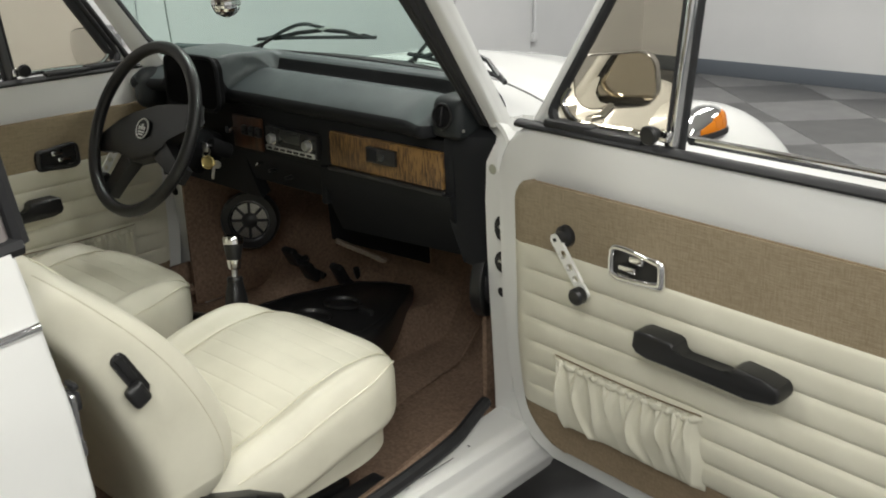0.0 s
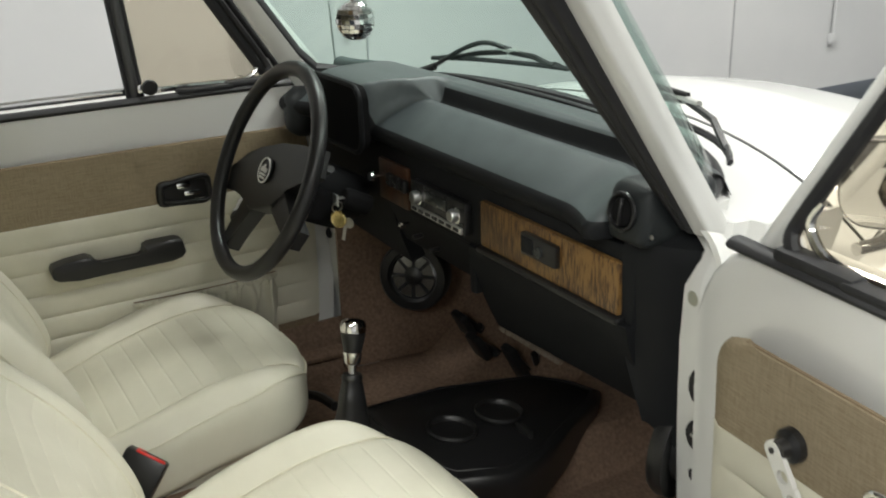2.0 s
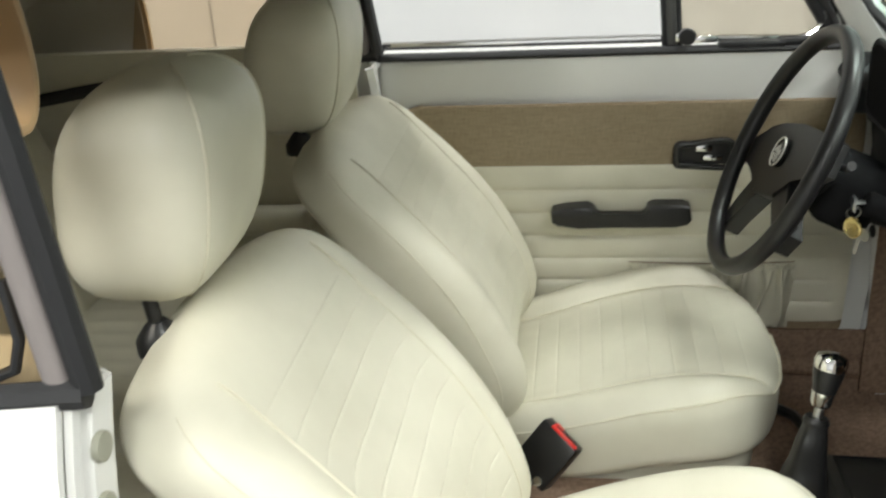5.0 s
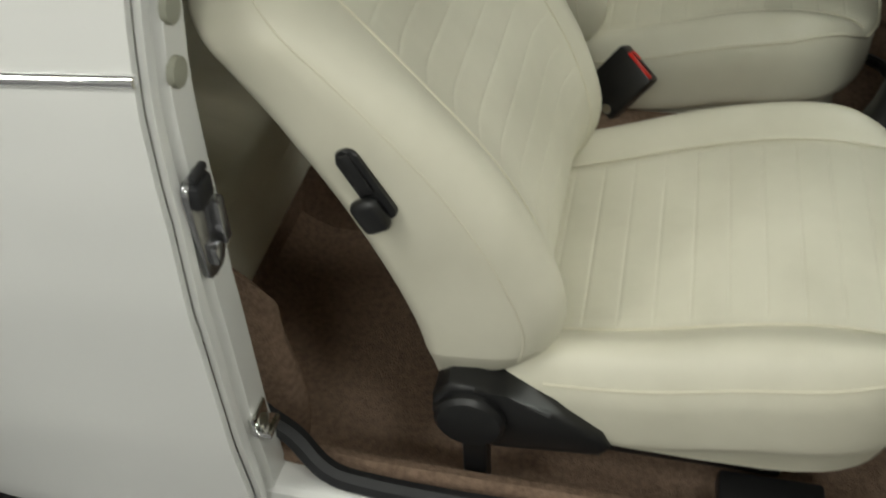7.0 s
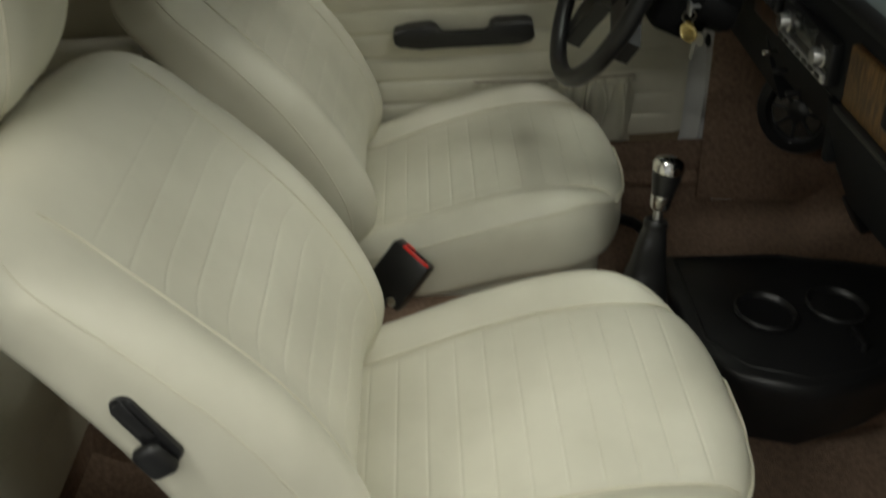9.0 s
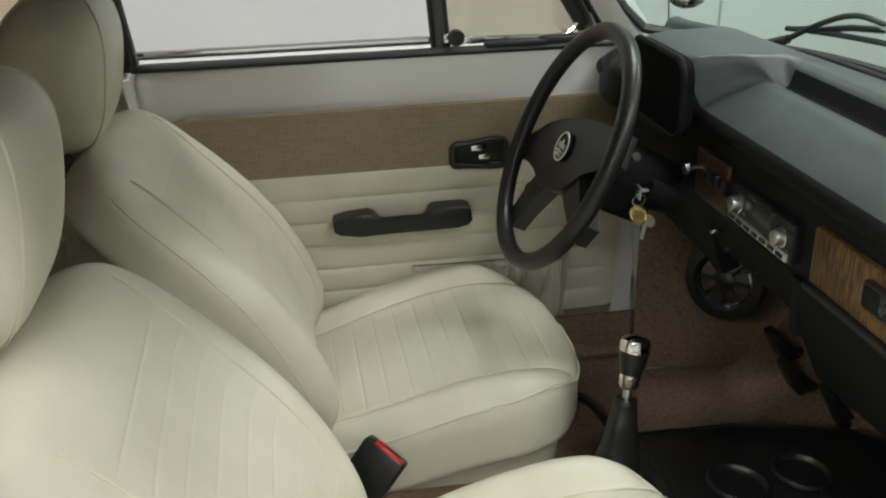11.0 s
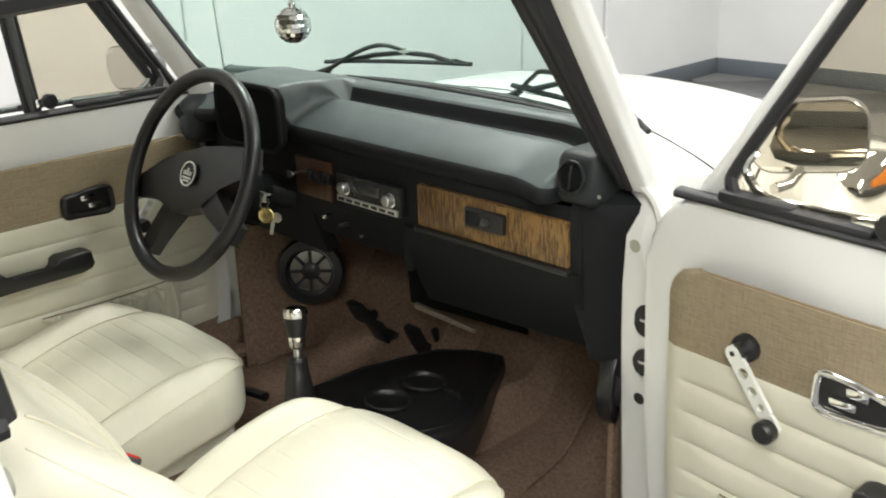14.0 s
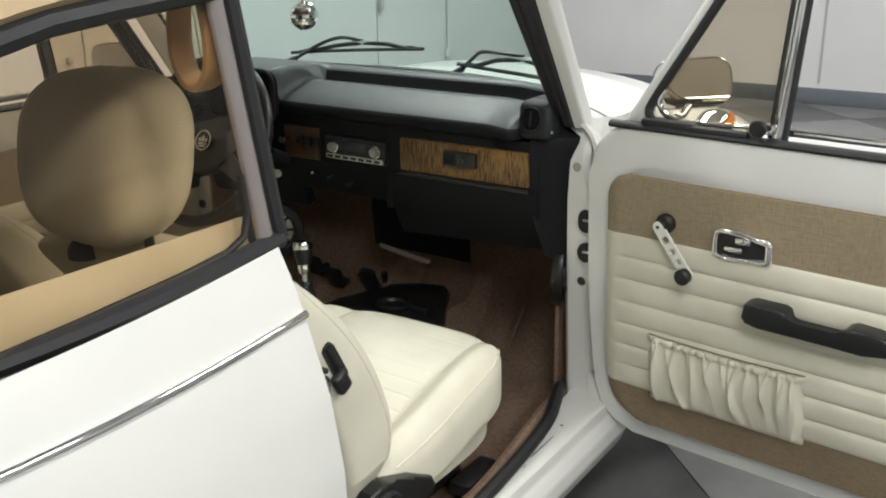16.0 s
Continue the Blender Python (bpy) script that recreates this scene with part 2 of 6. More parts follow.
def tube(pts, r, seg=8, closed=False, flat=1.0):
    """A tube along points; r a number or one per point; flat squeezes it along its second axis."""
    pts = [Vector(p) for p in pts]
    n = len(pts)
    rs = r if isinstance(r, (list, tuple)) else [r] * n
    bm = bmesh.new()
    rings, up = [], None
    for i, p in enumerate(pts):
        a, b = (pts[i - 1] if (i or closed) else p), (pts[(i + 1) % n] if (i < n - 1 or closed) else p)
        d = (b - a).normalized()
        if up is None:
            up = d.orthogonal().normalized()
        up = (up - d * up.dot(d)).normalized()
        side = d.cross(up)
        rings.append([bm.verts.new(p + rs[i] * (math.cos(k * math.tau / seg) * up + flat * math.sin(k * math.tau / seg) * side)) for k in range(seg)])
    for i in range(n if closed else n - 1):
        a, b = rings[i], rings[(i + 1) % n]
        if closed and i == n - 1:
            s = min(range(seg), key=lambda k: (b[k].co - a[0].co).length)
            b = b[s:] + b[:s]
        for k in range(seg):
            bm.faces.new((a[k], a[(k + 1) % seg], b[(k + 1) % seg], b[k]))
    if not closed:
        bm.faces.new(rings[0][::-1])
        bm.faces.new(rings[-1])
    return bm


def lathe(profile, seg=24, m=None):
    """Turned about z: profile of (radius, height); ends close when radius is 0."""
    bm = bmesh.new()
    rings = []
    for r, h in profile:
        rings.append([bm.verts.new((0, 0, h))] if r <= 1e-6 else [bm.verts.new((r * math.cos(k * math.tau / seg), r * math.sin(k * math.tau / seg), h)) for k in range(seg)])
    for a, b in zip(rings, rings[1:]):
        for k in range(seg):
            q = [a[k % len(a)], a[(k + 1) % len(a)], b[(k + 1) % len(b)], b[k % len(b)]]
            q = list(dict.fromkeys(q))
            if len(q) > 2:
                bm.faces.new(q)
    for e in (rings[0], rings[-1]):
        if len(e) > 2:
            bm.faces.new(e)
    if m is not None:
        bm.transform(m)
    return bm


def rrect(w, h, r, n=5, c=(0, 0)):
    out = []
    for sx, sy, a0 in ((1, 1, 0), (-1, 1, 90), (-1, -1, 180), (1, -1, 270)):
        for k in range(n + 1):
            a = radians(a0 + 90 * k / n)
            out.append((c[0] + sx * (w / 2 - r) + r * math.cos(a), c[1] + sy * (h / 2 - r) + r * math.sin(a)))
    return out


def prism(outline, d0, d1, bev=0.0, m=None, seg=2):
    """A flat outline (x, y) raised from z = d0 to d1, with a rounded top rim."""
    bm = bmesh.new()
    lo = [bm.verts.new((x, y, d0)) for x, y in outline]
    hi = [bm.verts.new((x, y, d1)) for x, y in outline]
    n = len(lo)
    for i in range(n):
        bm.faces.new((lo[i], lo[(i + 1) % n], hi[(i + 1) % n], hi[i]))
    bm.faces.new(lo[::-1])
    f = bm.faces.new(hi)
    if bev > 0:
        bmesh.ops.bevel(bm, geom=list(f.edges), offset=bev, segments=seg, profile=0.5, affect="EDGES")
    if m is not None:
        bm.transform(m)
    return bm


def frame_ring(outer, inner, d0, d1, m=None):
    """A frame between two outlines of as many points."""
    bm = bmesh.new()
    n = len(outer)
    v = [[bm.verts.new((x, y, d)) for x, y in o] for o in (outer, inner) for d in (d0, d1)]
    ol, oh, il, ih = v
    for i in range(n):
        j = (i + 1) % n
        bm.faces.new((ol[i], ol[j], oh[j], oh[i]))
        bm.faces.new((il[i], ih[i], ih[j], il[j]))
        bm.faces.new((oh[i], oh[j], ih[j], ih[i]))
        bm.faces.new((ol[i], il[i], il[j], ol[j]))
    if m is not None:
        bm.transform(m)
    return bm


def spline(pts, n=6):
    """A smooth line through points."""
    pts = [Vector(p) for p in pts]
    ext = [2 * pts[0] - pts[1]] + pts + [2 * pts[-1] - pts[-2]]
    out = []
    for i in range(1, len(ext) - 2):
        a, b, c, d = ext[i - 1:i + 3]
        for k in range(n):
            t = k / n
            out.append(0.5 * (2 * b + (c - a) * t + (2 * a - 5 * b + 4 * c - d) * t * t + (3 * b - a - 3 * c + d) * t ** 3))
    return out + [pts[-1]]


def axes(o, ex, ey, ez):
    """A matrix from an origin and three axes."""
    return Matrix(((ex[0], ey[0], ez[0], o[0]), (ex[1], ey[1], ez[1], o[1]), (ex[2], ey[2], ez[2], o[2]), (0, 0, 0, 1)))


def smoothstep(a, b, x):
    t = min(1.0, max(0.0, (x - a) / (b - a)))
    return t * t * (3 - 2 * t)


def lerp(a, b, t):
    return a + (b - a) * t


def curve(table, x):
    """Piecewise smooth value from rows (x, value)."""
    if x <= table[0][0]:
        return table[0][1]
    for (a, va), (b, vb) in zip(table, table[1:]):
        if x <= b:
            return lerp(va, vb, (x - a) / (b - a))
    return table[-1][1]


def spow(c, p):
    return math.copysign(abs(c) ** p, c)

# ---- room ----
XW, XE, YS, YN = -2.45, 6.0, -6.0, 5.5
for nm, b in (
    ("wall_west", box(0.2, YN - YS + 0.4, CEIL, (XW - 0.1, (YN + YS) / 2, CEIL / 2))),
    ("wall_east", box(0.2, YN - YS + 0.4, CEIL, (XE + 0.1, (YN + YS) / 2, CEIL / 2))),
    ("wall_north", box(XE - XW, 0.2, CEIL, ((XE + XW) / 2, YN + 0.1, CEIL / 2))),
    ("wall_south", box(XE - XW, 0.2, CEIL, ((XE + XW) / 2, YS - 0.1, CEIL / 2))),
):
    tagged(part(nm, b, WALL, smooth=False), "plain white painted showroom wall above a blue-grey baseboard", "wall", kind="structure")
tagged(part("ceiling", box(XE - XW + 0.4, YN - YS + 0.4, 0.15, ((XE + XW) / 2, (YN + YS) / 2, CEIL + 0.075)), CEILM, smooth=False), "plain white ceiling of the showroom", "ceiling", kind="structure")
BBH = 0.115
for sx, sy, c in ((0.014, YN - YS, (XW + 0.007, (YN + YS) / 2, BBH / 2)), (0.014, YN - YS, (XE - 0.007, (YN + YS) / 2, BBH / 2)), (XE - XW - 0.03, 0.014, ((XE + XW) / 2, YN - 0.007, BBH / 2)), (XE - XW - 0.03, 0.014, ((XE + XW) / 2, YS + 0.007, BBH / 2))):
    tagged(part("baseboard", box(sx, sy, BBH, c, 0.004), BASEB), "blue-grey vinyl cove baseboard along the wall", "baseboard", kind="structure")
# seams, pipe and cable on the walls
for c, w in (((-0.22, YN - 0.003, 1.65), 0.016), ((2.1, YN - 0.003, 1.65), 0.016)):
    tagged(part("trim", box(w, 0.006, 3.0, c, 0.002), GREYP), "thin grey seam cover on the white wall", "trim", kind="structure")
for c in ((XW + 0.003, 1.06, 1.6), (XW + 0.003, -1.93, 1.6), (XW + 0.003, 3.26, 1.6)):
    tagged(part("trim", box(0.006, 0.008, 3.0, c, 0.002), GREYP), "thin grey seam line on the white wall", "trim", kind="structure")
pipe = thing("wall_conduit", (XW + 0.02, 4.06, 0.40), "white painted conduit with an end box on the wall", "conduit")
part("pipe", tube([(XW + 0.02, 4.06, 0.42), (XW + 0.02, 4.06, 3.2)], 0.012, 10), WALL, pipe)
part("box", box(0.03, 0.05, 0.06, (XW + 0.017, 4.06, 0.40), 0.006), WALL, pipe)
for tx, ty in TUBES:
    fx = thing("ceiling_light", (tx, ty, CEIL), "white troffer ceiling light with a lit diffuser panel", "light", "showroom ceiling lights")
    part("housing", box(0.66, 1.30, 0.07, (tx, ty, CEIL - 0.035), 0.006), CEILM, fx)
    part("diffuser", box(0.58, 1.2, 0.03, (tx, ty, CEIL - 0.086), 0.004), TUBE, fx)

floor = tagged(part("floor", box(XE - XW + 0.4, YN - YS + 0.4, 0.1, ((XE + XW) / 2, (YN + YS) / 2, -0.058)), GROUT, smooth=False), "grey checkerboard tiled showroom floor", "floor", kind="structure")

# ---- car ----
XC = -0.02


def sx_(s, d):
    """The x at d metres from the car's middle, on side s."""
    return XC + s * d


body = thing("convertible_car", (XC, 0, 0), "white classic rounded two-door convertible with its passenger door open", "car")

# windshield
WL = 0.54


def glass_y(u):
    """How far forward the foot of the glass lies: flat in the middle, turning back at the ends."""
    return 0.272 - 0.10 * u * u - (0.117 if u > 0 else 0.165) * abs(u) ** 6


def wind(u, v, out=0.0):
    x = XC + 0.555 * u
    y = glass_y(u) - 0.545 * WL * v * (1 + 0.04 * (1 - u * u)) + out * 0.75
    z = 0.922 - 0.012 * u * u + 0.76 * WL * v + 0.012 * (1 - u * u) * v + out * 0.65
    return Vector((x, y, z))


shield = thing("windshield", (XC, 0.2, 0.93), "curved green-tinted windshield with a thick black rubber gasket", "windshield")
g = part("glass", surf(lambda u, v: wind(2 * u - 1, v), 40, 10, thick=0.005), WINDSHIELD, shield)
g.visible_shadow = False
E_ = 0.962
rim = [wind(E_ * (-1 + 2 * k / 40), 0) for k in range(3, 41)] + [wind(E_, k / 10) for k in range(1, 10)] + [wind(E_ * (1 - 2 * k / 40), 1) for k in range(41)] + [Vector((-0.548 + 0.014 * (1 - k / 10) ** 6, -0.014 - 0.69 * (z - 0.959) + 0.020 * smoothstep(0.97, 0.93, z), z)) for k, z in [(q, 1.325 - 0.038 * q) for q in range(11)]]
rim_r = [0.020 - (0.013 if p.x > XC else 0.010) * smoothstep(0.80, 0.97, abs(p.x - XC) / 0.555) for p in rim]
part("gasket", tube(rim, rim_r, 8, True, 0.7), RUBBER, shield, "black rubber windshield gasket")

# windshield posts: ribbed black inner cover beside a white painted post
def post_loft(s, pts):
    """pts(z) gives a closed section; mirrored to side s."""
    def fn(u, v):
        p = pts(lerp(0.884, 1.325, u))
        q = p[round(v * len(p)) % len(p)]
        return Vector((q[0] if s > 0 else 2 * XC - q[0], q[1], lerp(0.884, 1.325, u) + 0.0))
    return surf(fn, 14, len(pts(1.0)), close_v=True)


def post_lines(z):
    L = (0.498 + 0.047 * (z - 0.95), -0.009 - 0.847 * (z - 0.95))
    B = (0.546 + 0.030 * (z - 0.95), -0.015 - 0.713 * (z - 0.95))
    W = (0.574 + 0.050 * (z - 0.95), 0.023 - 0.730 * (z - 0.95))
    return L, B, W


def cover_section(z):
    L, B, W = post_lines(z)
    out = []
    for k in range(13):
        f = k / 12
        rib = 0.0035 * abs(math.sin(f * math.pi * 3)) + 0.007 * math.sin(f * math.pi)
        out.append((lerp(L[0], B[0], f) + 0.3 * rib, lerp(L[1], B[1], f) - rib))
    return out + [(B[0] - 0.002, B[1] + 0.03), (L[0] + 0.012, L[1] + 0.035)]


def post_section(z):
    L, B, W = post_lines(z)
    out = []
    for k in range(11):
        f = k / 10
        rib = 0.012 * math.sin(f * math.pi) ** 0.7 + 0.004 * math.exp(-((f - 0.42) / 0.12) ** 2)
        out.append((lerp(B[0], W[0], f) + 0.75 * rib, lerp(B[1], W[1], f) - 0.66 * rib))
    return out + [(W[0] - 0.022, W[1] + 0.008), (B[0] - 0.006, B[1] + 0.028)]


for s in (1, -1):
    part("windshield_post", post_loft(s, post_section), WHITE, body, "white painted windshield post", sharp=60)
part("post_cover", post_loft(1, cover_section), RUBBER, body, "ribbed black inner post cover", sharp=30)


def lining_section(z):
    """The white inner face of the driver-side post, given on the other side's x."""
    f, r = (0.500, -0.023 - 0.69 * (z - 0.959)), (0.540, -0.066 - 0.63 * (z - 0.962))
    out = []
    for k in range(9):
        t = k / 8
        b = 0.006 * math.sin(t * math.pi)
        out.append((lerp(f[0], r[0], t) - 0.7 * b, lerp(f[1], r[1], t) - 0.7 * b))
    return out + [(r[0] + 0.025, r[1] + 0.012), (f[0] + 0.03, f[1] + 0.030)]


part("post_lining", post_loft(-1, lining_section), WHITE, body, "white inner face of the windshield post", sharp=60)
part("header", surf(lambda u, v: wind(2 * u - 1, 1.0) + Vector((0, -0.02 + 0.028 * math.cos(v * math.tau), 0.01 + 0.03 * math.sin(v * math.tau))), 24, 12, close_v=True), WHITE, body)


# hood, cowl, fenders
def hood_half(y):
    return curve([(0.0, 0.60), (0.2, 0.592), (0.35, 0.575), (0.6, 0.49), (0.9, 0.40), (1.15, 0.31), (1.32, 0.22), (1.4, 0.15)], y)


def hood_z(y):
    return curve([(0.2, 0.888), (0.35, 0.902), (0.5, 0.909), (0.7, 0.902), (0.9, 0.874), (1.05, 0.832), (1.2, 0.757), (1.3, 0.675), (1.38, 0.57), (1.41, 0.48)], y)


def hood(u, v):
    y0 = 0.435 - 0.065 * (2 * u - 1) ** 2
    y = lerp(y0, 1.41, v)
    d = (2 * u - 1) * hood_half(y)
    return Vector((XC + d, y, hood_z(y) - 0.20 * d * d - 0.35 * d ** 4))


part("hood", surf(hood, 40, 40, thick=0.012), WHITE, body, "smooth rounded white front hood")


def cowl(u, v):
    a = 2 * u - 1
    b = wind(a, 0) + Vector((0, 0.004, -0.016))
    h = hood(u, 0) + Vector((0, -0.006, -0.002))
    p = b.lerp(h, v)
    p.z -= 0.004 * math.sin(math.pi * v)
    return p


part("cowl", surf(cowl, 40, 6, thick=0.01), WHITE, body)


def cowl_side(s):
    """The rounded corner between the foot of the post, the cowl and the fender top."""
    def fn(u, v):
        k = max(0.0, (u - 0.15) / 0.85)
        a = cowl(1.0 if s > 0 else 0.0, k) if u > 0.15 else Vector((sx_(s, 0.545), lerp(0.028, 0.063, u / 0.15) - (0.055 if s < 0 else 0.0), 0.906))
        d = hood_half(a.y) + 0.006
        b = Vector((sx_(s, d), a.y, hood_z(a.y) - 0.20 * d * d - 0.35 * d ** 4 - 0.006))
        p = a.lerp(b, v)
        f = math.sin(math.pi * v) * (1 - u)
        return p + Vector((s * 0.030 * f, 0, 0.028 * f))
    return surf(fn, 14, 10, thick=0.008)


for s in (1, -1):
    part("cowl_corner", cowl_side(s), WHITE, body)
part("hood_seal", tube([hood(k / 40, 0) + Vector((0, -0.003, -0.006)) for k in range(41)], 0.005, 6), RUBBER, body)


def apron(s):
    def fn(u, v):
        y = lerp(0.03, 1.3, u)
        d = hood_half(y) + 0.004
        z = hood_z(y) - 0.20 * d * d - 0.35 * d ** 4 - 0.006
        d2, z2 = d + 0.13 * (1 - 0.35 * u), z - 0.45
        return Vector((sx_(s, d + (d2 - d) * math.sin(v * 1.57)), y, z - (z - z2) * (1 - math.cos(v * 1.57))))
    return fn


def fender(s):
    def fn(u, v):
        a, b = u * math.pi, (v - 0.08) * math.pi * 0.62
        r = 0.50 * (math.sin(a) ** 0.55 if 0 < a < math.pi else 0)
        y = 0.80 - 0.56 * math.cos(a)
        base = 0.50 + 0.075 * smoothstep(0.62, 0.26, y)
        return Vector((sx_(s, base + (0.785 - base) * math.sin(b) * math.sin(a) ** 0.35 if 0 < a < math.pi else base), y, 0.28 + r * max(math.cos(b), -0.1)))
    return fn


for s in (1, -1):
    part("front_quarter", surf(apron(s), 24, 12, thick=0.01), WHITE, body)
    part("front_fender", surf(fender(s), 36, 16, thick=0.012), WHITE, body, "bulging rounded white front fender")

# turn signal on the fender
for s in (1, -1):
    c = Vector((sx_(s, 0.605), 0.78, 0.745))
    sig = thing("turn_signal", c, "chrome turn signal with an amber lens on top of the fender", "turn signal", "front turn signals")
    M = Matrix.Translation(c)

    def shell(u, v, k=1.0):
        a = v * math.pi
        l = lerp(-0.095, 0.085, u)
        h = lerp(0.028, 0.056, smoothstep(0.0, 0.75, u)) * max(0.05, 1 - max(0.0, (u - 0.80) / 0.2) ** 2) ** 0.5 * max(0.1, 1 - max(0.0, (0.12 - u) / 0.12) ** 2) ** 0.5 * k
        w = lerp(0.034, 0.050, smoothstep(0.0, 0.6, u)) * max(0.25, 1 - max(0.0, (u - 0.70) / 0.3) ** 2.5) * k
        return c + Vector((w * spow(math.cos(a), 0.7), l, h * spow(math.sin(a), 0.75)))
    part("chrome_shell", surf(lambda u, v: shell(u, v), 14, 14, thick=0.003), CHROME, sig)
    part("lens", surf(lambda u, v: shell(0.20 + 0.76 * u, (0.02 + v * (0.10 + 0.22 * u)) if s > 0 else 0.98 - v * (0.10 + 0.22 * u), 1.05), 14, 8, thick=0.003), AMBER, sig, "ribbed amber lens")
    for r in range(3):
        part("lens_rib", tube([shell(0.50 + 0.16 * r, (0.03 + 0.22 * k / 6) if s > 0 else 0.97 - 0.22 * k / 6, 1.055) for k in range(7)], 0.0012, 5), AMBER, sig)
    part("gasket", prism(rrect(0.10, 0.19, 0.045), -0.010, 0.004, 0.002, M), RUBBER, sig)


# quarter panels, B posts
def qside(z):
    return curve([(0.12, 0.655), (0.22, 0.678), (0.4, 0.692), (0.6, 0.690), (0.72, 0.674), (0.80, 0.655), (0.86, 0.635), (0.905, 0.615)], z)


def bline(z):
    """The rear edge of the door opening."""
    return curve([(0.12, -0.925), (0.3, -0.906), (0.57, -0.908), (0.70, -0.912), (0.79, -0.921), (0.905, -0.925)], z)


for s in (1, -1):
    def quarter(u, v, s=s):
        z = lerp(0.20, 0.905, v)
        y = lerp(bline(z), -2.05, u)
        return Vector((sx_(s, qside(z) + 0.012 * math.sin(min(1, u * 2.2) * math.pi) - 0.28 * u ** 3), y, z - 0.064 * u * v ** 4 - 0.06 * u ** 3 * v))
    part("quarter_panel", surf(quarter, 24, 30, thick=0.01), WHITE, body, "glossy white rear quarter panel")

    def jamb(u, v, s=s):
        z = lerp(0.20, 0.90, v)
        # outer lip, recess, inner face
        prof = [(0.0, 0.0), (0.001, 0.008), (-0.008, 0.010), (-0.012, 0.003), (-0.020, 0.003), (-0.025, 0.012), (-0.058, 0.014), (-0.066, 0.004)]
        k = u * (len(prof) - 1)
        i = min(int(k), len(prof) - 2)
        f = k - i
        d = qside(z) - 0.002 + lerp(prof[i][0], prof[i + 1][0], f)
        return Vector((sx_(s, d), bline(z) + 0.2 * lerp(prof[i][1], prof[i + 1][1], f) + lerp(prof[i][1], prof[i + 1][1], f) * 0.8, z))
    part("b_post", surf(jamb, 35, 30, thick=0.006), WHITE, body, "white painted door jamb")
    for z in (0.855, 0.806):
        part("rubber_button", lathe([(0.014, 0), (0.013, 0.006), (0.0, 0.008)], 16, axes((sx_(s, qside(z) - 0.038), bline(z) + 0.011, z), (1, 0, 0), (0, 0, 1), (0, 1, 0))), mat("greenish_rubber", (0.35, 0.35, 0.28), 0.6) if s == 1 and z == 0.855 else bpy.data.materials["greenish_rubber"], body)
    # belt line rubber and chrome strip
    part("belt_seal", tube([(sx_(s, 0.608 - 0.28 * u ** 3 + 0.01 * math.sin(min(1, u * 2.2) * math.pi)), lerp(-0.905, -1.85, u), 0.912 - 0.058 * u - 0.03 * u ** 3) for u in [k / 16 for k in range(17)]], 0.013, 8), RUBBER, body)
    part("chrome_strip", tube([Vector(quarter(u, 0.884)) + Vector((s * 0.0115, 0, 0)) for u in [-0.002 + 0.9 * k / 20 for k in range(21)]], 0.0058, 10, flat=1.0), CHROME, body, "polished trim strip")

# striker plate and dovetail on the near jamb
zs = 0.672
st = thing("door_striker", (sx_(1, 0.66), bline(zs) + 0.045, zs), "chrome door striker plate with a black rubber wedge", "striker")
Mj = axes((sx_(1, qside(zs) - 0.031), bline(zs) + 0.010, zs), (1, 0, 0), (0, 0, 1), (0, 1, 0))
part("plate", prism(rrect(0.040, 0.110, 0.012), 0, 0.006, 0.002, Mj), STEELD, st)
part("wedge", join(box(0.030, 0.026, 0.014, (0.002, 0.040, 0.008), 0.005, 2, Mj), box(0.026, 0.008, 0.008, (0.002, 0.060, 0.010), 0.003, 2, Mj)), RUBBER, st)
part("latch_bolt", join(box(0.016, 0.022, 0.013, (0.004, -0.030, 0.008), 0.004, 2, Mj), box(0.014, 0.05, 0.012, (-0.014, -0.005, 0.010), 0.003, 2, Mj)), STEELD, st)
zs = 0.404
dv = thing("jamb_catch", (sx_(1, 0.65), bline(zs) + 0.045, zs), "small bent metal catch on the door jamb", "catch")
Mj2 = axes((sx_(1, qside(zs) - 0.036), bline(zs) + 0.010, zs), (1, 0, 0), (0, 0, 1), (0, 1, 0))
part("catch", join(box(0.034, 0.03, 0.008, (0, 0, 0.004), 0.002, 2, Mj2), box(0.03, 0.008, 0.02, (0.0, -0.012, 0.012), 0.002, 2, Mj2)), CHROME, dv)

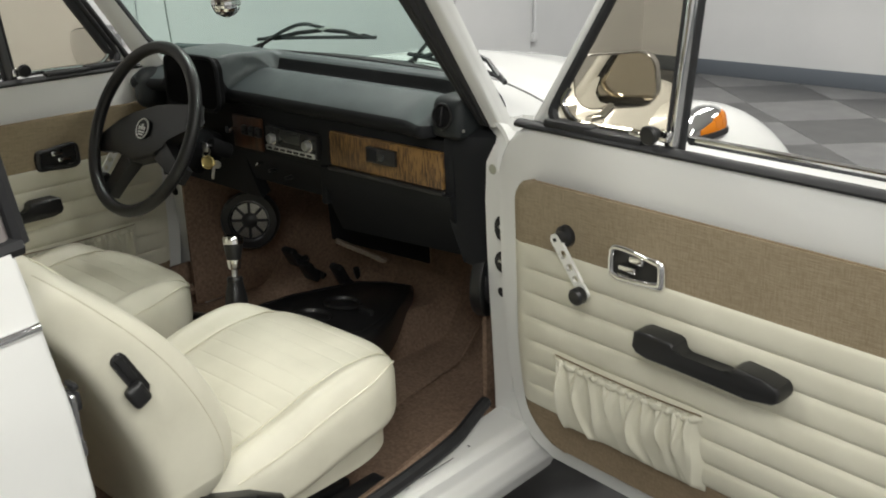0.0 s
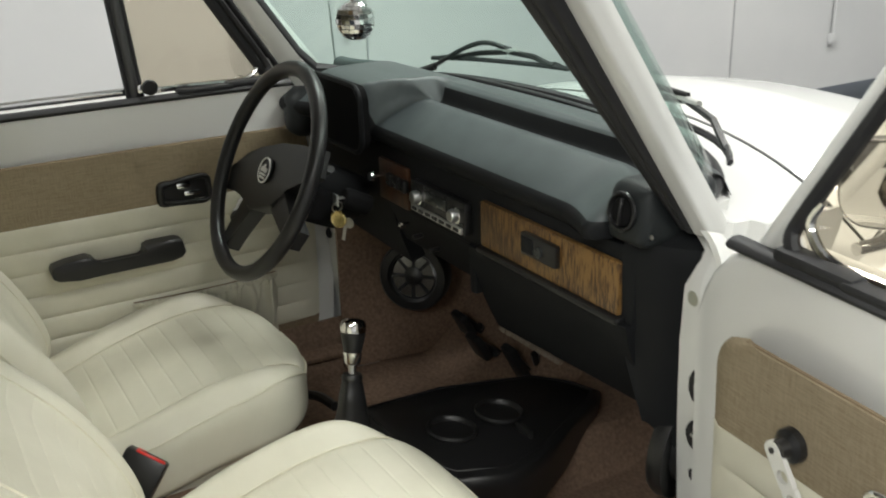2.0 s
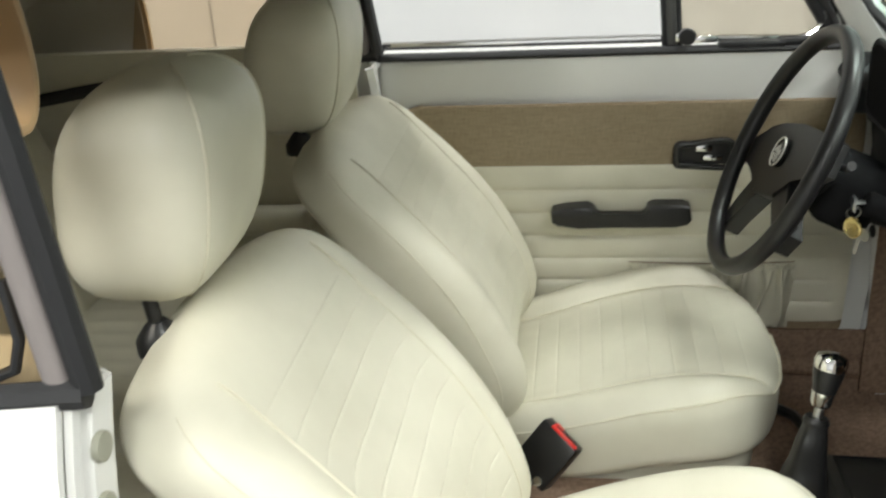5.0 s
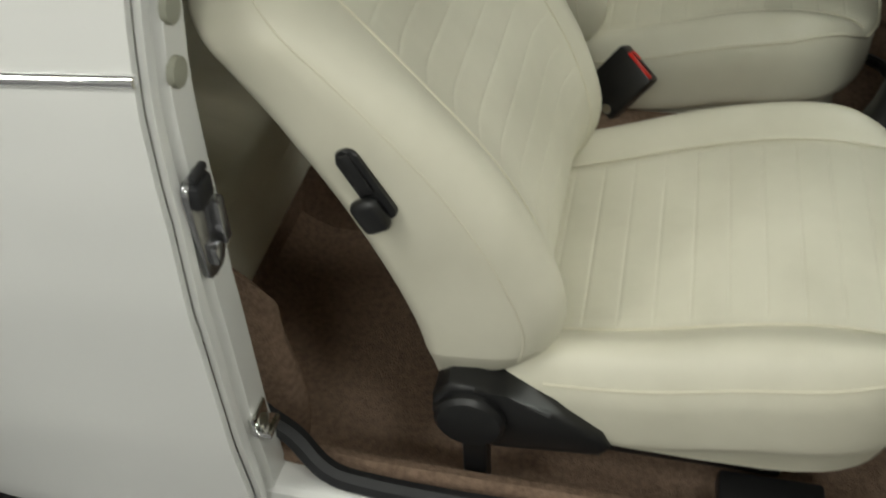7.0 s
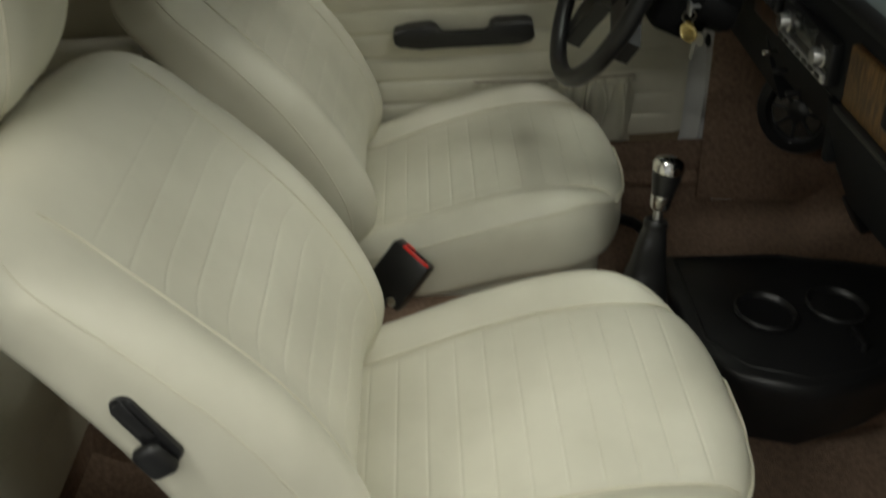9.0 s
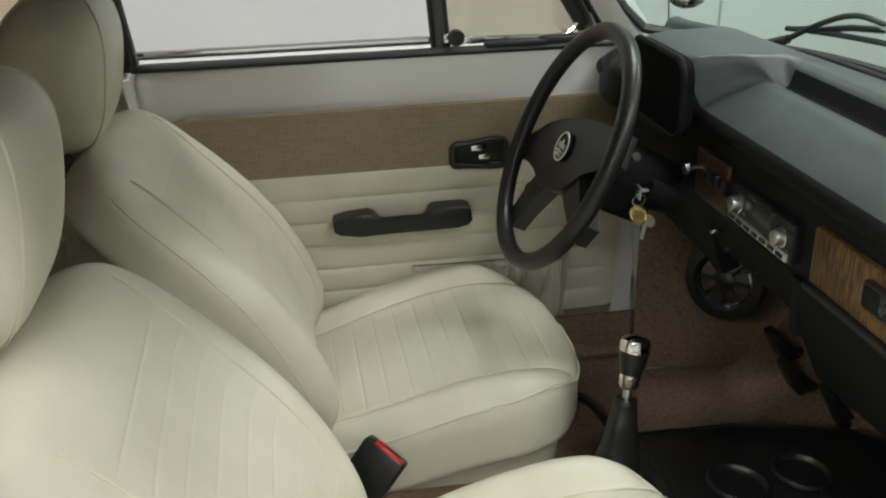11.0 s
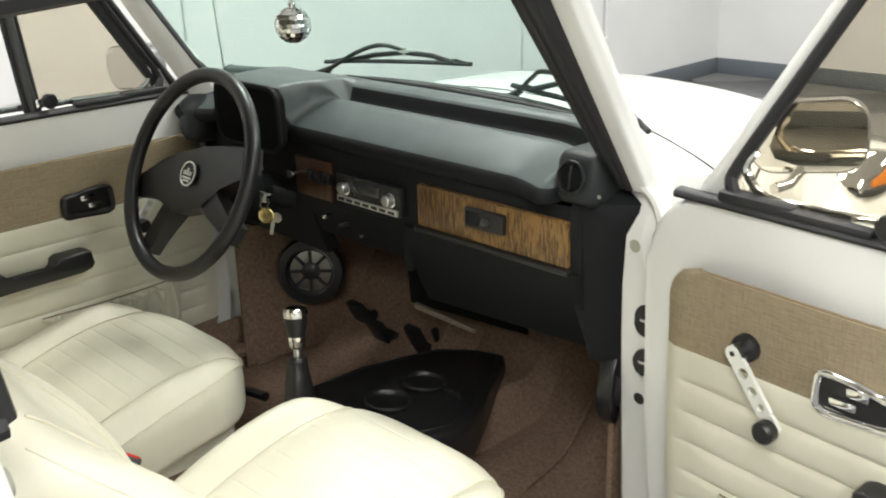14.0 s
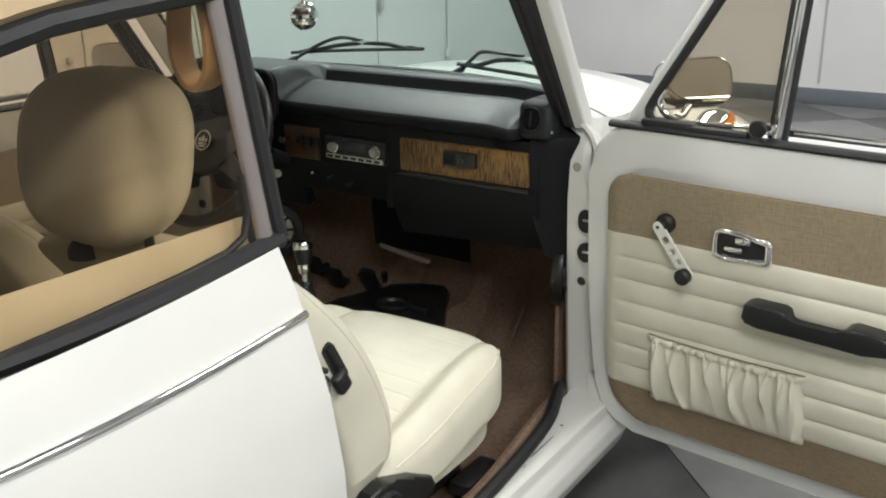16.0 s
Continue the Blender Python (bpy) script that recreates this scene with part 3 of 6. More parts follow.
# sills
for s in (1, -1):
    def sill(u, v, s=s):
        y = lerp(-0.97, 0.10, u)
        g = 0.055 * smoothstep(-0.42, 0.04, y) if s > 0 else 0.0
        prof = [(0.668, 0.15), (0.684, 0.19), (0.682, 0.222), (0.672, 0.236), (0.664, 0.244), (0.660, 0.266), (0.652, 0.272), (0.618 - g, 0.272), (0.592 - g, 0.215)]
        k = v * (len(prof) - 1)
        i = min(int(k), len(prof) - 2)
        f = k - i
        return Vector((sx_(s, lerp(prof[i][0], prof[i + 1][0], f)), y, lerp(prof[i][1], prof[i + 1][1], f)))
    part("sill", surf(sill, 30, 32, thick=0.008), WHITE, body, "white painted door sill")
    # black door seal runs along the sill and up both posts
    seal = [(sx_(s, 0.548), 0.028, 0.287), (sx_(s, 0.560), -0.010, 0.286)]
    seal += [(sx_(s, d), y, 0.286) for d, y in ((0.578, -0.06), (0.600, -0.13), (0.618, -0.25), (0.630, -0.38), (0.640, -0.52), (0.645, -0.66), (0.642, -0.78))]
    seal += [(sx_(s, 0.636), -0.835, 0.293), (sx_(s, 0.618), -0.878, 0.325), (sx_(s, 0.618), -0.922, 0.38), (sx_(s, 0.618), -0.930, 0.5), (sx_(s, 0.606), -0.934, 0.7), (sx_(s, 0.565), -0.94, 0.86)]
    if s > 0:
        part("door_seal", tube(spline(seal, 5), 0.014, 8), RUBBER, body, "black rubber door seal")
    # A post
    def apost(u, v, s=s):
        z = lerp(0.20, 0.902, u)
        lean = 0.028 * smoothstep(0.75, 0.2, z)
        prof = [(0.535, 0.10), (0.537, 0.042), (0.545, 0.034), (0.592, 0.030), (0.602, 0.037), (0.606, 0.06), (0.628, 0.065), (0.634, 0.10), (0.63, 0.2)]
        k = v * (len(prof) - 1)
        i = min(int(k), len(prof) - 2)
        f = k - i
        dd = lerp(prof[i][0], prof[i + 1][0], f) + 0.012 - 0.020 * smoothstep(0.72, 0.83, z)
        return Vector((sx_(s, dd), lerp(prof[i][1], prof[i + 1][1], f) + lean + 0.028 * smoothstep(0.81, 0.90, z), z))
    part("a_post", surf(apost, 24, 32, thick=0.006), WHITE, body, "white painted door hinge post")
    for z, r, mt in ((0.803, 0.0125, None), (0.549, 0.0125, RUBBER), (0.262, 0.013, None)):
        part("plug", lathe([(r, 0), (r, 0.003), (r * 0.7, 0.006), (0, 0.006)], 16, axes((sx_(s, 0.590 - 0.014 * smoothstep(0.7, 0.8, z)), 0.032 + 0.028 * smoothstep(0.75, 0.2, z) - 0.002, z), (1, 0, 0), (0, 0, 1), (0, -1, 0))), mt or bpy.data.materials["greenish_rubber"], body)
    for z, h in ((0.689, 0.05), (0.619, 0.042)):
        Mp = axes((sx_(s, 0.602), 0.026, z), (s, 0, 0), (0, 0, 1), (0, -1, 0))
        part("hinge_boot", prism(rrect(0.036, h, 0.016), -0.004, 0.007, 0.003, Mp), RUBBER, body)
        part("hinge_pin", box(0.018, 0.005, 0.006, (0.004, 0.004, 0.010), 0.001, 1, Mp), STEEL, body)

# lower hinge bracket by the open door
part("hinge", box(0.05, 0.025, 0.06, (0.612, 0.05, 0.30), 0.006), WHITE, body)
part("hinge", box(0.05, 0.025, 0.06, (0.618, 0.05, 0.70), 0.006), WHITE, body)

# rear body, deck
def deck(u, v):
    a = (u - 0.5) * math.pi
    y = lerp(-1.72, -2.75, v)
    w = 0.60 - 0.18 * v
    return Vector((XC + w * math.sin(a), y, 0.93 - 0.55 * v ** 1.6 - 0.10 * (1 - math.cos(a))))
part("rear_deck", surf(deck, 24, 18, thick=0.012), WHITE, body)
for s in (1, -1):
    def rfender(u, v, s=s):
        a, b = u * math.pi, v * math.pi * 0.6
        sa = max(0.0, math.sin(a))
        return Vector((sx_(s, 0.52 + 0.27 * math.sin(b) * sa ** 0.35), -1.80 - 0.5 * math.cos(a), 0.26 + 0.44 * sa ** 0.55 * max(math.cos(b), -0.1)))
    part("rear_fender", surf(rfender, 28, 14, thick=0.012), WHITE, body)
    for y in (0.80, -1.62):
        w = part("wheel", join(lathe([(0.19, -0.07), (0.29, -0.075), (0.315, -0.055), (0.318, 0.055), (0.29, 0.075), (0.19, 0.07)], 32, pose(sx_(s, 0.645), y, 0.318, 0, 90, 0))), TYRE, body, "black tyre on a chrome rim")
        part("rim", lathe([(0.19, 0.05), (0.17, 0.055), (0.13, 0.03), (0.10, 0.06), (0, 0.075)], 28, pose(sx_(s, 0.645), y, 0.318, 0, s * 90, 0)), CHROME, w)

# floor pan, tunnel, firewall under the carpet
part("floor_pan", box(1.10, 1.95, 0.02, (XC, -0.72, 0.165), 0.004), BLACK, body)

# soft top
TOPROWS = [(-0.33, 1.335), (-0.55, 1.405), (-0.8, 1.44), (-1.05, 1.445), (-1.3, 1.415), (-1.5, 1.33), (-1.66, 1.18), (-1.76, 1.0), (-1.80, 0.93)]


def roof(u, v, drop=0.0):
    k = v * (len(TOPROWS) - 1)
    i = min(int(k), len(TOPROWS) - 2)
    f = k - i
    y, z = lerp(TOPROWS[i][0], TOPROWS[i + 1][0], f), lerp(TOPROWS[i][1], TOPROWS[i + 1][1], f)
    a = 2 * u - 1
    w = curve([(-1.8, 0.56), (-1.3, 0.60), (-0.8, 0.585), (-0.36, 0.52)], y)
    e = abs(a) ** 3.2
    edge = curve([(-1.8, 0.90), (-1.72, 0.96), (-1.5, 1.09), (-1.35, 1.190), (-1.2, 1.222), (-0.9, 1.245), (-0.7, 1.26), (-0.36, 1.29)], y)
    return Vector((XC + (w - drop) * a, y + 0.02 * e, lerp(z - drop, min(z, edge) - drop * 0.2, e)))


top = part("soft_top", surf(roof, 28, 32, thick=0.012), TOP, body, "raised tan canvas convertible top with a padded edge")
part("headliner", surf(lambda u, v: roof(u, v, 0.03), 28, 32, thick=0.006), LINER, top, "grey-beige cloth headliner")
for s in (0, 1):
    part("rail_seal", tube([roof(s, k / 20 * 0.70) + Vector((0, 0, -0.012)) for k in range(21)], 0.014, 8), RUBBER, top, "black rubber side rail seal")
    sg = 1 if s else -1
    # canvas behind the quarter window, down to the belt
    def sail(u, v, sg=sg):
        a = roof(1 if sg > 0 else 0, 0.56 + 0.44 * u)
        b = Vector((sx_(sg, 0.612 - 0.06 * u), lerp(-1.36, -1.80, u), 0.925 - 0.01 * u))
        return a.lerp(b, v) + Vector((sg * 0.02 * math.sin(math.pi * v), 0, 0))
    part("canvas_side", surf(sail, 14, 14, thick=0.01), TOP, top)
    part("side_liner", surf(lambda u, v: sail(u, v) + Vector((-sg * 0.022, 0, 0)), 14, 14, thick=0.004), LINER, top, "grey-beige cloth side lining")

# roll-up quarter windows
for s in (1, -1):
    qw = thing("quarter_window", (sx_(s, 0.63), -1.15, 0.96), "rolled-up rear quarter window of bronze-tinted glass in a metal frame", "window", "rear quarter windows")

    def qpt(u, v, s=s):
        y = lerp(lerp(-0.926, -1.40, u), lerp(-0.966, -1.32, u), v)
        return Vector((sx_(s, lerp(0.606, 0.590, v) - 0.02 * u * u), y, lerp(0.914 - 0.030 * u, 1.228 - 0.03 * u * u, v)))
    q = part("pane", surf(qpt, 10, 10, thick=0.004), QBRONZE, qw)
    q.visible_shadow = False
    part("front_frame", surf(lambda u, v: qpt(0, u) + Vector((s * 0.008 * math.cos(v * math.tau), 0.013 * math.sin(v * math.tau) - 0.002, 0)), 12, 12, close_v=True), CHANNEL, qw, "grey metal window channel")
    part("front_seal", tube([qpt(0, k / 10) + Vector((0, 0.022, 0)) for k in range(11)], 0.012, 8), RUBBER, qw, "black rubber seal")
    cs = [qpt(0.045, 0.30), qpt(0.05, 0.14), qpt(0.075, 0.06), qpt(0.14, 0.025), qpt(0.3, 0.015), qpt(0.6, 0.012), qpt(1, 0.012)]
    part("lower_frame", tube(cs, 0.005, 8), RUBBER, qw)
    part("upper_seal", tube([qpt(k / 10, 0.985) for k in range(11)], 0.012, 8), RUBBER, qw)

# hanging straps by the rear windows
for s in (1, -1):
    stp = thing("grab_strap", (sx_(s, 0.562), -0.971, 1.28), "tan vinyl grab strap looped from the roof frame", "strap", "grab straps")
    def strap(u, v, s=s):
        a = v * math.tau
        b = math.pi / 2 + math.tau * (0.02 + 0.96 * u)
        c = Vector((0.028 * math.cos(b) * (1.0 - 0.40 * math.sin(b)), 0, 0.078 * math.sin(b)))
        o = Vector((math.cos(b), 0, 0.40 * math.sin(b))).normalized()
        return Vector((sx_(s, 0.548), -0.958, 1.188)) + c + Vector((0, 0.018 * spow(math.cos(a), 0.6), 0)) + o * (0.0055 * spow(math.sin(a), 0.6))
    part("strap_loop", surf(strap, 48, 12, close_v=True), STRAP, stp, "padded tan strap loop", sharp=50)
    part("end_clip", box(0.040, 0.055, 0.03, (sx_(s, 0.552), -0.960, 1.270), 0.008), BLACK, stp)

sb = thing("wall_switch", (XW, 3.29, 0.78), "small grey switch box on the white wall seam", "switch")
part("box", box(0.03, 0.035, 0.09, (XW + 0.018, 3.29, 0.80), 0.004), GREYP, sb)
sb2 = thing("wall_hook", (XW, 0.95, 0.72), "small grey fastener on the white wall", "hook")
part("plate", box(0.02, 0.03, 0.03, (XW + 0.010, 0.97, 0.72), 0.004), GREYP, sb2)

# radio aerial beside the driver-side windshield post
ae = thing("radio_aerial", (-0.602, 0.080, 0.88), "thin metal radio aerial standing beside the windshield", "aerial")
part("base", lathe([(0.016, -0.02), (0.016, 0.004), (0.010, 0.014), (0.006, 0.022), (0, 0.022)], 16, Matrix.Translation((-0.602, 0.080, 0.885))), BLACK, ae)
part("rod", tube([(-0.602, 0.080, 0.90), (-0.632, 0.078, 1.2), (-0.672, 0.072, 1.6)], [0.0026, 0.0022, 0.0015], 8), STEEL, ae)

# wear on the near sill
part("scuff", box(0.0016, 0.095, 0.0006, (0.612, -0.215, 0.2768), 0.0, 1, None), BLACK, body, "dark scratch in the sill paint")
part("scuff", box(0.006, 0.004, 0.0006, (0.606, -0.115, 0.2768), 0.0), BLACK, body)
part("scuff", box(0.003, 0.012, 0.0006, (0.618, -0.30, 0.2768), 0.0), GREYP, body)

# pillar face ahead of the closed door
part("pillar_face", box(0.11, 0.018, 0.66, (sx_(-1, 0.655), 0.074, 0.545), 0.004), WHITE, body)

# ---- interior shell ----
FZ = 0.205


def floor_z(x, y):
    d = abs(x - XC)
    z = FZ
    z += 0.13 * (1 - smoothstep(0.075, 0.135, d)) * smoothstep(0.62, 0.30, y)  # tunnel
    z -= 0.045 * (1 - smoothstep(0.10, 0.16, d)) * smoothstep(0.0, 0.16, y) * smoothstep(0.62, 0.42, y)  # lower under the console
    late = smoothstep(-0.16, -0.08, x - XC) * (1 - smoothstep(0.20, 0.34, x - XC))
    z += 0.42 * smoothstep(0.20 + 0.14 * late, 0.62, y)  # toe board
    z += 0.045 * smoothstep(0.54, 0.595, d)  # turned up at the sill
    z += 0.06 * smoothstep(-0.98, -1.10, y)
    return z + 0.0015 * noise.noise(Vector((x * 9, y * 9, 0)))


carpet = thing("carpet", (XC, -0.3, FZ), "brown cut-pile carpet fitted over floor and tunnel", "carpet")
part("floor_carpet", surf(lambda u, v: Vector((lerp(XC - 0.60, XC + 0.60, u), lerp(-1.25, 0.62, v), floor_z(lerp(XC - 0.60, XC + 0.60, u), lerp(-1.25, 0.62, v)))), 60, 80, thick=0.008), CARPET, carpet)
for s in (1, -1):
    # bound carpet edge beside the sill
    part("carpet_edge", tube([(sx_(s, 0.608 - 0.058 * smoothstep(-0.48, 0.06, y)), y, 0.266 + 0.02 * smoothstep(-0.80, -0.90, y)) for y in [0.03 - 0.93 * k / 24 for k in range(25)]], 0.017, 8), CARPET, carpet, "bound brown carpet edge")
    # kick panels beside the feet
    part("kick_panel", surf(lambda u, v: Vector((sx_(s, lerp(0.524 if s > 0 else 0.541, 0.47, u)), lerp(0.062 if s > 0 else 0.034, 0.60, u), lerp(0.22, 0.74, v))), 10, 10, thick=0.01), CARPET, carpet)
    # rear side panel: carpet below, cream trim above
    part("rear_kick", surf(lambda u, v: Vector((sx_(s, lerp(0.565, 0.50, u)), lerp(-0.922, -1.5, u), lerp(0.22, 0.452 - 0.11 * u, v))), 10, 8, thick=0.012), CARPET, carpet)
    # carpet wrapped round the foot of the post
    part("post_carpet", surf(lambda u, v: Vector((sx_(s, lerp(0.600, 0.540, u)), -0.948 + 0.056 * math.sin(math.pi * 0.62 * u) + 0.008 * math.sin(v * 5), lerp(0.235, 0.600 - 0.150 * u ** 0.8, v))), 12, 12, thick=0.010), CARPET, carpet, "brown carpet round the foot of the post")
part("sill_carpet", surf(lambda u, v: Vector((sx_(-1, 0.586 - 0.004 * math.sin(v * 3)), lerp(-0.92, 0.06, u), lerp(0.21, 0.335, v))), 24, 5, thick=0.008), CARPET, carpet, "brown carpet over the driver-side sill")
part("seat_riser", box(1.06, 0.03, 0.13, (XC, -1.055, 0.265), 0.01), CARPET, carpet)
part("firewall", box(0.90, 0.02, 0.24, (XC, 0.61, 0.66), 0.004), CARPET, carpet)
part("carpet_seam", tube([(0.30, -0.05, floor_z(0.3, -0.05) + 0.009), (0.28, 0.1, floor_z(0.28, 0.1) + 0.009), (0.255, 0.25, floor_z(0.255, 0.25) + 0.009), (0.24, 0.40, floor_z(0.24, 0.40) + 0.009)], 0.002, 6), CARPET, carpet)
for s in (1, -1):
    rp = thing("rear_side_panel", (sx_(s, 0.55), -1.2, 0.6), "cream vinyl rear side trim panel with a brown lower edge", "trim panel", "rear side panels")

    def rside(u, v, s=s):
        z = lerp(0.385 + 0.05 * (1 - u) ** 2, 0.945, v)
        return Vector((sx_(s, lerp(0.575, 0.555, u) + 0.02 * math.sin(v * math.pi) + 0.004 * math.sin(v * math.pi * 9)), lerp(-0.945, -1.62, u), z))
    part("panel", surf(rside, 20, 50, thick=0.01), VINYL, rp)
    part("armrest_pad", box(0.05, 0.34, 0.06, (sx_(s, 0.535), -1.22, 0.60), 0.02, 3), VINYL, rp)

# runner plate under the seat
rn = thing("seat_rail", (0.535, -0.40, FZ), "black steel seat rail on the carpet", "seat rail")
part("rail", box(0.05, 0.12, 0.03, (0.525, -0.335, FZ + 0.035), 0.006), BLACK, rn)
part("rail", box(0.025, 0.36, 0.025, (0.47, -0.50, FZ + 0.035), 0.005), BLACK, rn)
part("rail", box(0.03, 0.03, 0.11, (0.545, -0.675, FZ + 0.06), 0.006), BLACK, rn)


# ---- seats ----
def ring_pad(rows, n, fn):
    """A closed pad from rings; fn(row value, angle) gives each point; ends are capped by shrinking rows."""
    bm = bmesh.new()
    rings = [[bm.verts.new(fn(r, k * math.tau / n)) for k in range(n)] for r in rows]
    for a, b in zip(rings, rings[1:]):
        for k in range(n):
            bm.faces.new((a[k], a[(k + 1) % n], b[(k + 1) % n], b[k]))
    bm.faces.new(rings[0][::-1])
    bm.faces.new(rings[-1])
    return bm


def groove(x, pitch, width=0.16):
    f = (x / pitch) % 1.0
    f = min(f, 1 - f)
    return math.exp(-(f / width) ** 2)


def end_round(t, start, p=2.4):
    """Falls from 1 to 0 between start and 1, like the end of a rounded slab."""
    if t <= start:
        return 1.0
    k = (t - start) / (1 - start)
    return max(0.02, (1 - k ** p)) ** (1 / p)


def front_seat(xc, dy, out, label, back, head):
    """out: the side on which the door is; back: how far the backrest is set rearwards; head: headrest height."""
    st = thing("front_seat", (xc, -0.45 + dy, FZ), label, "car seat", "front seats")
    # cushion
    y0, y1 = -0.69 + dy, -0.156 + dy
    L = y1 - y0
    N = 88
    half = 0.254

    def cdim(t):
        wn = half * (0.90 + 0.10 * smoothstep(0, 0.45, t))
        w = wn * end_round(t, 0.60, 2.6)
        hz = end_round(t, 0.84, 2.0)
        return w, hz, wn

    def cpoint(t, a, lift=0.0):
        w, hz, wn = cdim(t)
        c, s_ = math.cos(a), math.sin(a)
        x = w * spow(c, 0.37)
        mid, up, dn = 0.405 - 0.072 * (1 - smoothstep(0.0, 0.75, t)) + 0.006 * t - 0.005 * smoothstep(0.45, 1.0, t), 0.062 + 0.016 * t, 0.060 - 0.03 * (1 - smoothstep(0.0, 0.5, t))
        z = mid + (up * spow(s_, 0.48) if s_ > 0 else dn * spow(s_, 0.45)) * (0.35 + 0.65 * hz)
        if s_ > 0:
            q = abs(x) / wn
            seam = 0.64
            bol = 0.030 * math.exp(-((q - 0.84) / 0.15) ** 2) * (1 - smoothstep(0.75, 1.0, t))
            z += bol
            z -= 0.006 * math.exp(-((q - seam) / 0.04) ** 2) * (1 - smoothstep(0.95, 1.0, t))
            crown = 0.003 * (1 - (q / seam) ** 2) if q < seam else 0.0
            z += crown * (1 - smoothstep(0.8, 1.0, t))
            if q < seam and 0.08 < t < 0.90:
                z += (0.0005 * abs(math.sin(math.pi * (t - 0.08) * L / 0.0385)) ** 0.6 - 0.0010 * groove((t - 0.08) * L, 0.0385, 0.035)) * (1 - smoothstep(0.58, 0.64, q))
        y = y0 + t * L
        return Vector((xc + x, y, z + lift))
    rows = [k / 420 for k in range(378)] + [0.9 + 0.1 * (1 - (1 - k / 18) ** 2) for k in range(1, 19)]
    cu = part("cushion", ring_pad(rows, N, cpoint), VINYL, st, "cream vinyl cushion with pleated centre", sharp=60)
    for sd in (1, -1):
        line = []
        for k in range(40):
            t = 0.10 + 0.825 * k / 39
            w, _, wn = cdim(t)
            a = math.acos(min(1.0, (0.64 * wn / w) ** (1 / 0.37)))
            p = cpoint(t, a if sd > 0 else math.pi - a)
            line.append(p + Vector((0, 0, 0.0038)))
        part("piping", tube(line, 0.0016, 6), PIPE, cu)
    # welt round the upper rim
    welt = []
    for k in range(46):
        t = 0.16 + 0.835 * (1 - (1 - k / 45) ** 1.7)
        welt.append(cpoint(t, 0.42))
    welt2 = [Vector((2 * xc - p.x, p.y, p.z)) for p in welt]
    welt += [cpoint(0.998, 0.42 + (math.pi - 0.84) * k / 14) for k in range(1, 14)] + welt2[::-1]
    part("rim_piping", tube([p + Vector((0, 0.002, 0.001)) for p in welt], 0.0024, 6), PIPE, cu)
    # lower skirt
    out_line = []
    for k in range(48):
        a = k * math.tau / 48
        ox, oy = spow(math.cos(a), 0.5), spow(math.sin(a), 0.55)
        out_line.append((xc + 0.222 * ox, (y0 + y1) / 2 - 0.01 + (L / 2 - 0.03) * oy))
    part("base_skirt", prism(out_line, 0.300, 0.395, 0.0), VINYL, st, "cream vinyl lower skirt")
    # seat back: front and rear lines of its side, as (along, y, z)
    def line_of(rows3):
        return [(p.x, p.y, p.z) for p in spline(rows3, 14)]

    front_line = line_of([(0, -0.640, 0.392), (0.08, -0.590, 0.425), (0.18, -0.573, 0.485), (0.32, -0.600, 0.570), (0.48, -0.650, 0.658), (0.64, -0.712, 0.733), (0.80, -0.785, 0.806), (0.92, -0.848, 0.862), (1.0, -0.890, 0.886)])
    rear_line = line_of([(0, -0.722, 0.372), (0.08, -0.728, 0.410), (0.18, -0.740, 0.468), (0.32, -0.768, 0.550), (0.48, -0.808, 0.640), (0.64, -0.850, 0.718), (0.80, -0.896, 0.785), (0.92, -0.930, 0.828), (1.0, -0.945, 0.846)])

    def along(table, t):
        yy = curve([(r[0], r[1]) for r in table], t)
        zz = curve([(r[0], r[2]) for r in table], t)
        return Vector((xc, yy + dy - back, zz))

    BL = 0.60

    def bdim(t):
        wn = curve([(0, 0.215), (0.12, 0.238), (0.35, 0.243), (0.6, 0.248), (1.0, 0.246)], t)
        return wn * end_round(t, 0.80, 2.2), 0.30 + 0.70 * end_round(t, 0.88, 2.0), wn

    sections = {}

    def bpoint(t, a):
        if t not in sections:
            sections[t] = (along(front_line, t), along(rear_line, t), bdim(t))
        F, R, (w, k, wn) = sections[t]
        M = R.lerp(F, 0.42)
        c, s_ = math.cos(a), math.sin(a)
        x = w * spow(c, 0.42 if s_ > 0 else 0.26)
        if s_ > 0:
            q = abs(x) / wn
            top = smoothstep(0.62, 0.90, t)
            g = lerp(0.66 + 0.42 * math.exp(-((q - 0.85) / 0.23) ** 2), 0.98, top)
            g -= 0.04 * math.exp(-((q - 0.67) / 0.035) ** 2) * (1 - smoothstep(0.76, 0.90, t))
            g += 0.07 * math.exp(-((t - 0.35) / 0.25) ** 2) * (1 - q * q)
            d = (F - M) * (spow(s_, 0.50) * g * k)
            if q < 0.67 and 0.05 < t < 0.82:
                d += (F - M).normalized() * (0.0006 * abs(math.sin(math.pi * (t - 0.05) * BL / 0.0385)) ** 0.6 - 0.0012 * groove((t - 0.05) * BL, 0.0385, 0.035)) * (1 - smoothstep(0.61, 0.66, q))
        else:
            d = (R - M) * (spow(-s_, 0.30) * k)
        return M + d + Vector((x, 0, 0))
    bk = part("backrest", ring_pad(rows, N, bpoint), VINYL, st, "cream vinyl backrest with pleated centre", sharp=60)
